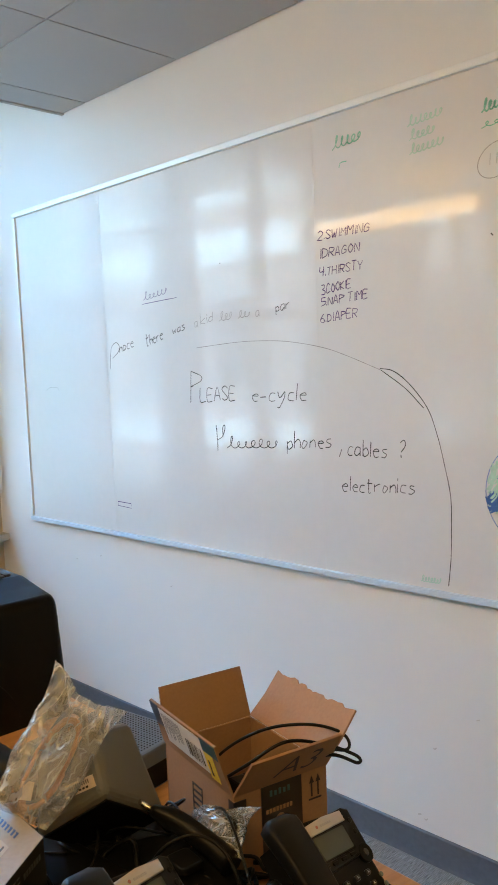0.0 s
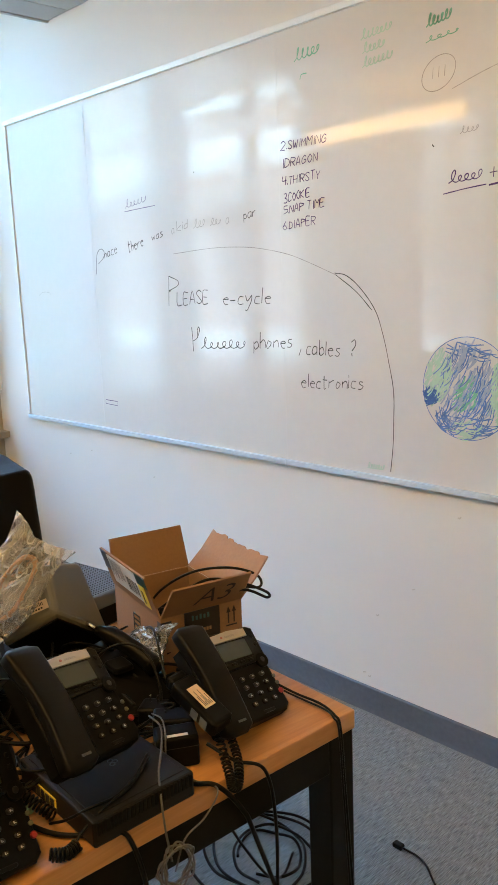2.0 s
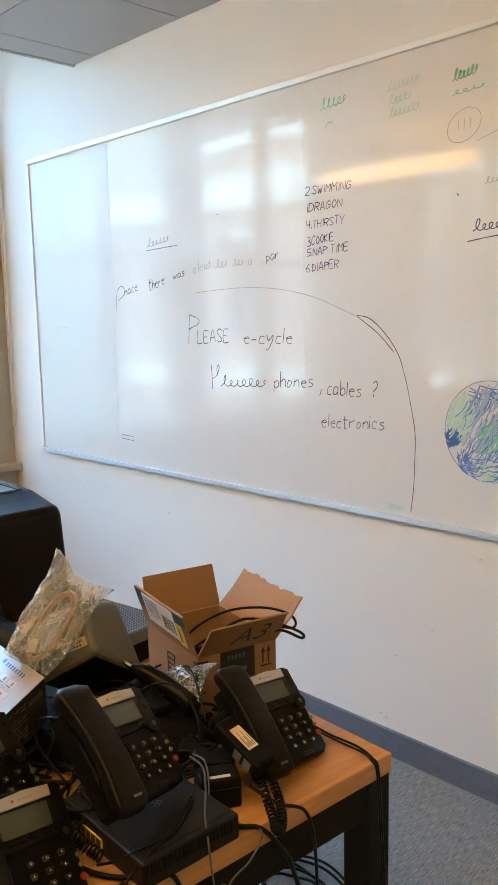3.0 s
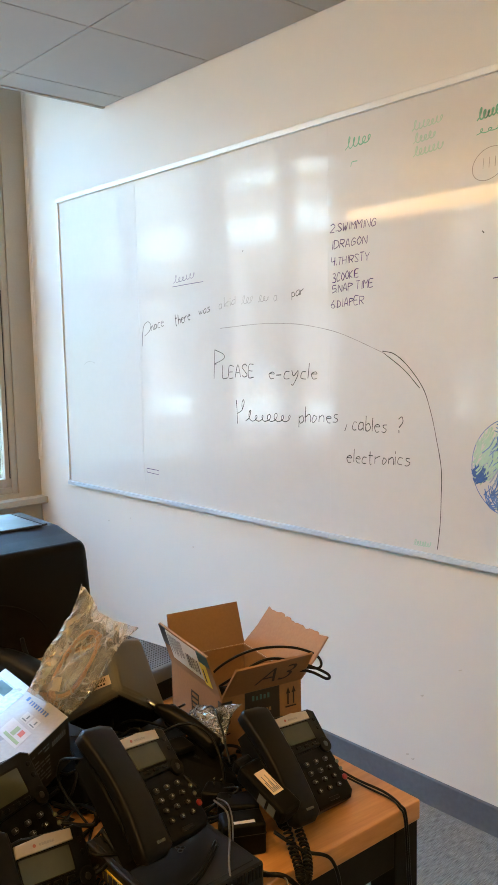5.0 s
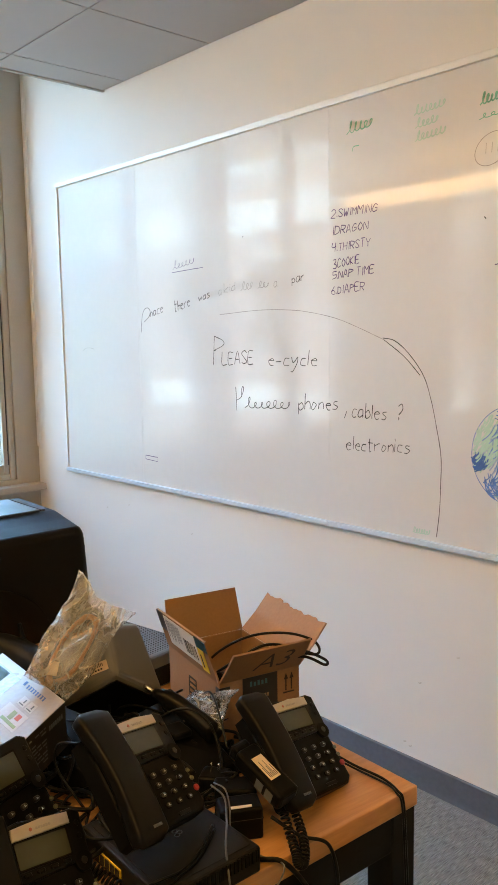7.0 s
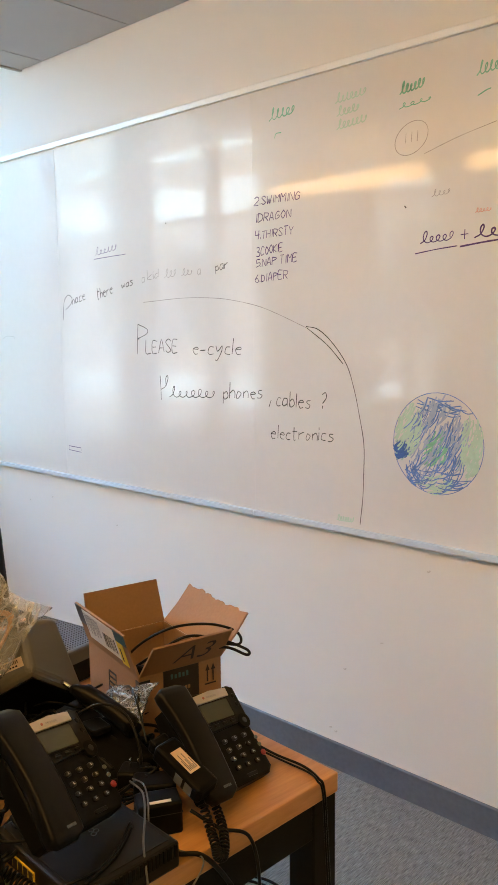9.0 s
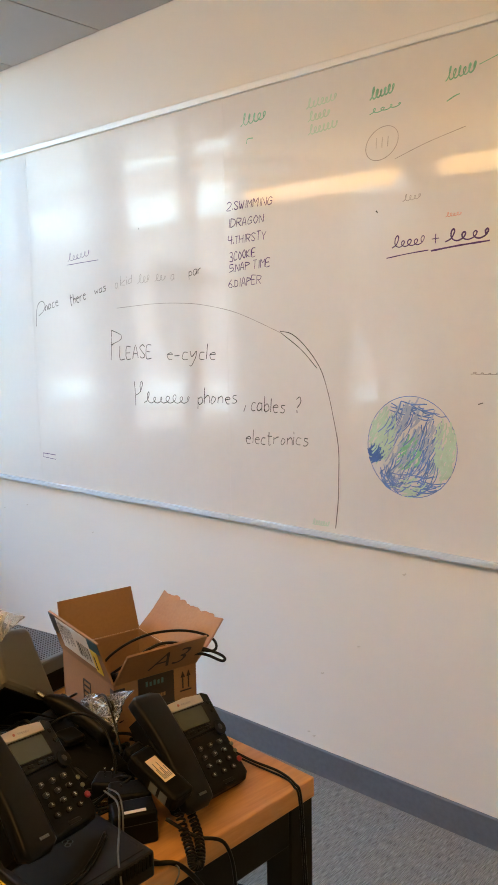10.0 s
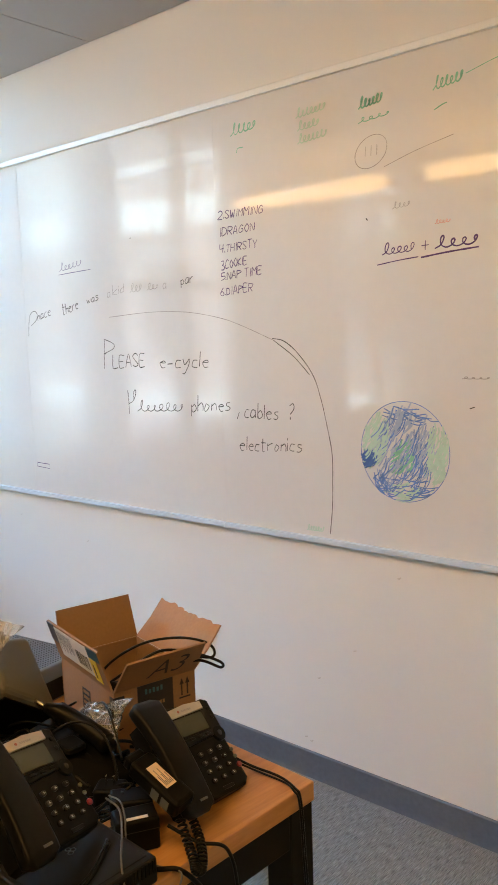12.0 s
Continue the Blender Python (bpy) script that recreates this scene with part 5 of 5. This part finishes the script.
cable("coiled_cable", local(BAG2, [(p[0] * 0.7, p[1] * 0.8, p[2]) for p in coil[:40]]), 0.003, M_BLACK2, "coiled black cable inside the small bag", steps=4)

# ---- loose cords ----
def coilcord(points, r, turns, wire, material, label):
    path = spline(points, 40)
    n = turns * 12
    out = []
    for i in range(n + 1):
        f = i / n * (len(path) - 1)
        k = min(int(f), len(path) - 2)
        p = path[k].lerp(path[k + 1], f - k)
        d = (path[k + 1] - path[k]).normalized()
        s = d.cross(Vector((0.3, 0.1, 0.95))).normalized()
        u2 = s.cross(d)
        a = 2 * math.pi * turns * i / n
        out.append(p + (s * math.cos(a) + u2 * math.sin(a)) * r)
    return solid("coiled_cable", tube(out, wire, 6), material, label, "phone cord", smooth=True)


coilcord([(3.02, -1.335, 0.815), (3.05, -1.348, 0.79), (3.082, -1.366, 0.780), (3.092, -1.372, 0.772), (3.094, -1.362, 0.768), (3.085, -1.350, 0.780), (3.05, -1.322, 0.783), (3.02, -1.308, 0.80)], 0.0062, 36, 0.0021, M_BLACK2, "coiled black handset cord drooping over the edge")
coilcord([(2.93, -1.64, 0.815), (2.95, -1.625, 0.80), (2.975, -1.615, 0.79)], 0.008, 9, 0.0022, M_BLACK2, "short coiled black handset cord")
coilcord([(3.04, -1.66, 0.785), (3.05, -1.64, 0.782), (3.045, -1.62, 0.782)], 0.008, 9, 0.0022, M_BLACK2, "short coiled black handset cord")
cable("black_cable", [(2.93, -1.125, 0.80), (2.97, -1.100, 0.778), (3.03, -1.095, 0.776), (3.075, -1.108, 0.776), (3.092, -1.112, 0.76), (3.094, -1.105, 0.65), (3.10, -1.09, 0.40), (3.11, -1.07, 0.15), (3.08, -1.02, 0.016), (2.98, -0.98, 0.015)], 0.0025, M_BLACK2, "black cord running over the table edge to the floor")
cable("black_cable", [(2.93, -1.13, 0.795), (2.99, -1.108, 0.778), (3.05, -1.105, 0.776), (3.080, -1.116, 0.776), (3.094, -1.118, 0.755), (3.096, -1.11, 0.62), (3.105, -1.10, 0.36), (3.12, -1.08, 0.10), (3.10, -1.02, 0.016)], 0.0020, M_BLACK2, "black cord running over the table edge to the floor")
cable("black_cable", [(3.0, -1.425, 0.785), (3.045, -1.415, 0.777), (3.080, -1.393, 0.778), (3.094, -1.355, 0.725), (3.096, -1.328, 0.657), (3.08, -1.20, 0.30), (2.98, -1.10, 0.04), (2.85, -0.98, 0.016), (2.72, -0.95, 0.016)], 0.0040, M_BLACK2, "thick black cord hanging down from the table")
cable("black_cable", [(3.02, -1.36, 0.81), (3.06, -1.335, 0.785), (3.092, -1.30, 0.765), (3.098, -1.285, 0.66), (3.09, -1.28, 0.45), (3.02, -1.20, 0.10), (2.90, -1.02, 0.016), (2.70, -0.86, 0.016)], 0.0030, M_BLACK2, "black cord hanging down from the table")
cable("black_cable", [(2.93, -1.66, 0.79), (2.99, -1.63, 0.778), (3.03, -1.60, 0.778), (3.052, -1.57, 0.778), (3.070, -1.55, 0.765), (3.08, -1.53, 0.66), (3.08, -1.50, 0.40), (3.0, -1.40, 0.03)], 0.0038, M_BLACK2, "thick black cord crossing the table edge")
GC = mat("grey_cord_sheath", (0.11, 0.105, 0.10), 0.5)
cable("grey_cable", [(2.905, -1.388, 0.826), (2.955, -1.402, 0.832), (3.0, -1.435, 0.828), (3.045, -1.475, 0.822), (3.075, -1.495, 0.80), (3.088, -1.50, 0.76), (3.092, -1.495, 0.71)], 0.0016, GC, "thin grey cord hanging over the table edge")
cable("grey_cable", [(2.905, -1.382, 0.828), (2.945, -1.392, 0.838), (2.975, -1.408, 0.832), (2.99, -1.42, 0.815), (3.0, -1.428, 0.79)], 0.0013, GC, "thin grey cord looping between the adapters")
cable("grey_cable", [(3.092, -1.49, 0.69), (3.094, -1.47, 0.735), (3.094, -1.43, 0.75), (3.088, -1.398, 0.778), (3.04, -1.405, 0.775), (2.99, -1.41, 0.78)], 0.0014, GC, "thin grey cord hanging over the table edge")
bundle = []
for k in range(64):
    a = k * 0.5
    bundle.append((3.094 + 0.006 * math.sin(k * 1.3), -1.488 + (0.028 + 0.006 * math.sin(k * 0.7)) * math.cos(a), 0.700 + 0.030 * math.sin(a) + 0.004 * math.sin(k * 2.1)))
cable("grey_cable", bundle, 0.0017, GC, "bundled loop of thin grey cord hanging under the edge", steps=4)
cable("black_cable", [(2.80, -1.56, 0.80), (2.74, -1.58, 0.86), (2.735, -1.575, 0.90), (2.78, -1.56, 0.915)], 0.0022, M_BLACK2, "thin cord looping beside a handset")
cable("black_cable", [(2.70, -1.25, 0.87), (2.76, -1.27, 0.905), (2.82, -1.30, 0.90), (2.88, -1.33, 0.86)], 0.0022, M_BLACK2, "thin cord arching over the heap")
# cords on the floor
rng = random.Random(5)
for i in range(5):
    cx, cy, rr = 2.50 + 0.06 * rng.random(), -0.82 + 0.07 * rng.random(), 0.10 + 0.03 * i
    a0 = rng.uniform(0, 6.28)
    pts = [(cx + rr * (1 + 0.12 * math.sin(k * 1.3 + i)) * math.cos(a0 + k * 0.55), cy + rr * 0.8 * math.sin(a0 + k * 0.55), FLOOR + 0.005 + 0.006 * (k % 3)) for k in range(11)]
    cable("floor_cable", pts, 0.004, M_BLACK2, "loop of black cord lying on the carpet", group="cords on the floor")
cable("floor_cable", [(2.70, -1.15, 0.60), (2.69, -1.05, 0.35), (2.66, -0.90, 0.10), (2.62, -0.80, 0.016), (2.58, -0.72, 0.016)], 0.0035, M_BLACK2, "black cord dropping from the table to the carpet")
pl = thing("floor_plug", pose(0, 0, FLOOR), "black plug and cord lying on the grey carpet", "plug")
part("plug", box((2.755, -0.512, 0), (2.785, -0.492, 0.014), 0.004), M_BLACK, pl)
part("cord", tube(spline([(2.785, -0.502, 0.006), (2.83, -0.50, 0.004), (2.87, -0.515, 0.004), (2.93, -0.56, 0.004), (3.02, -0.60, 0.004)], 8), 0.003), M_BLACK2, pl, smooth=True)

solid("wire_clip", box((-0.008, -0.005, 0), (0.008, 0.005, 0.012), 0.002), M_GREENP, "small green wire clip on the table", "clip", m=pose(2.915, -1.625, TT + 0.001, rz=30))
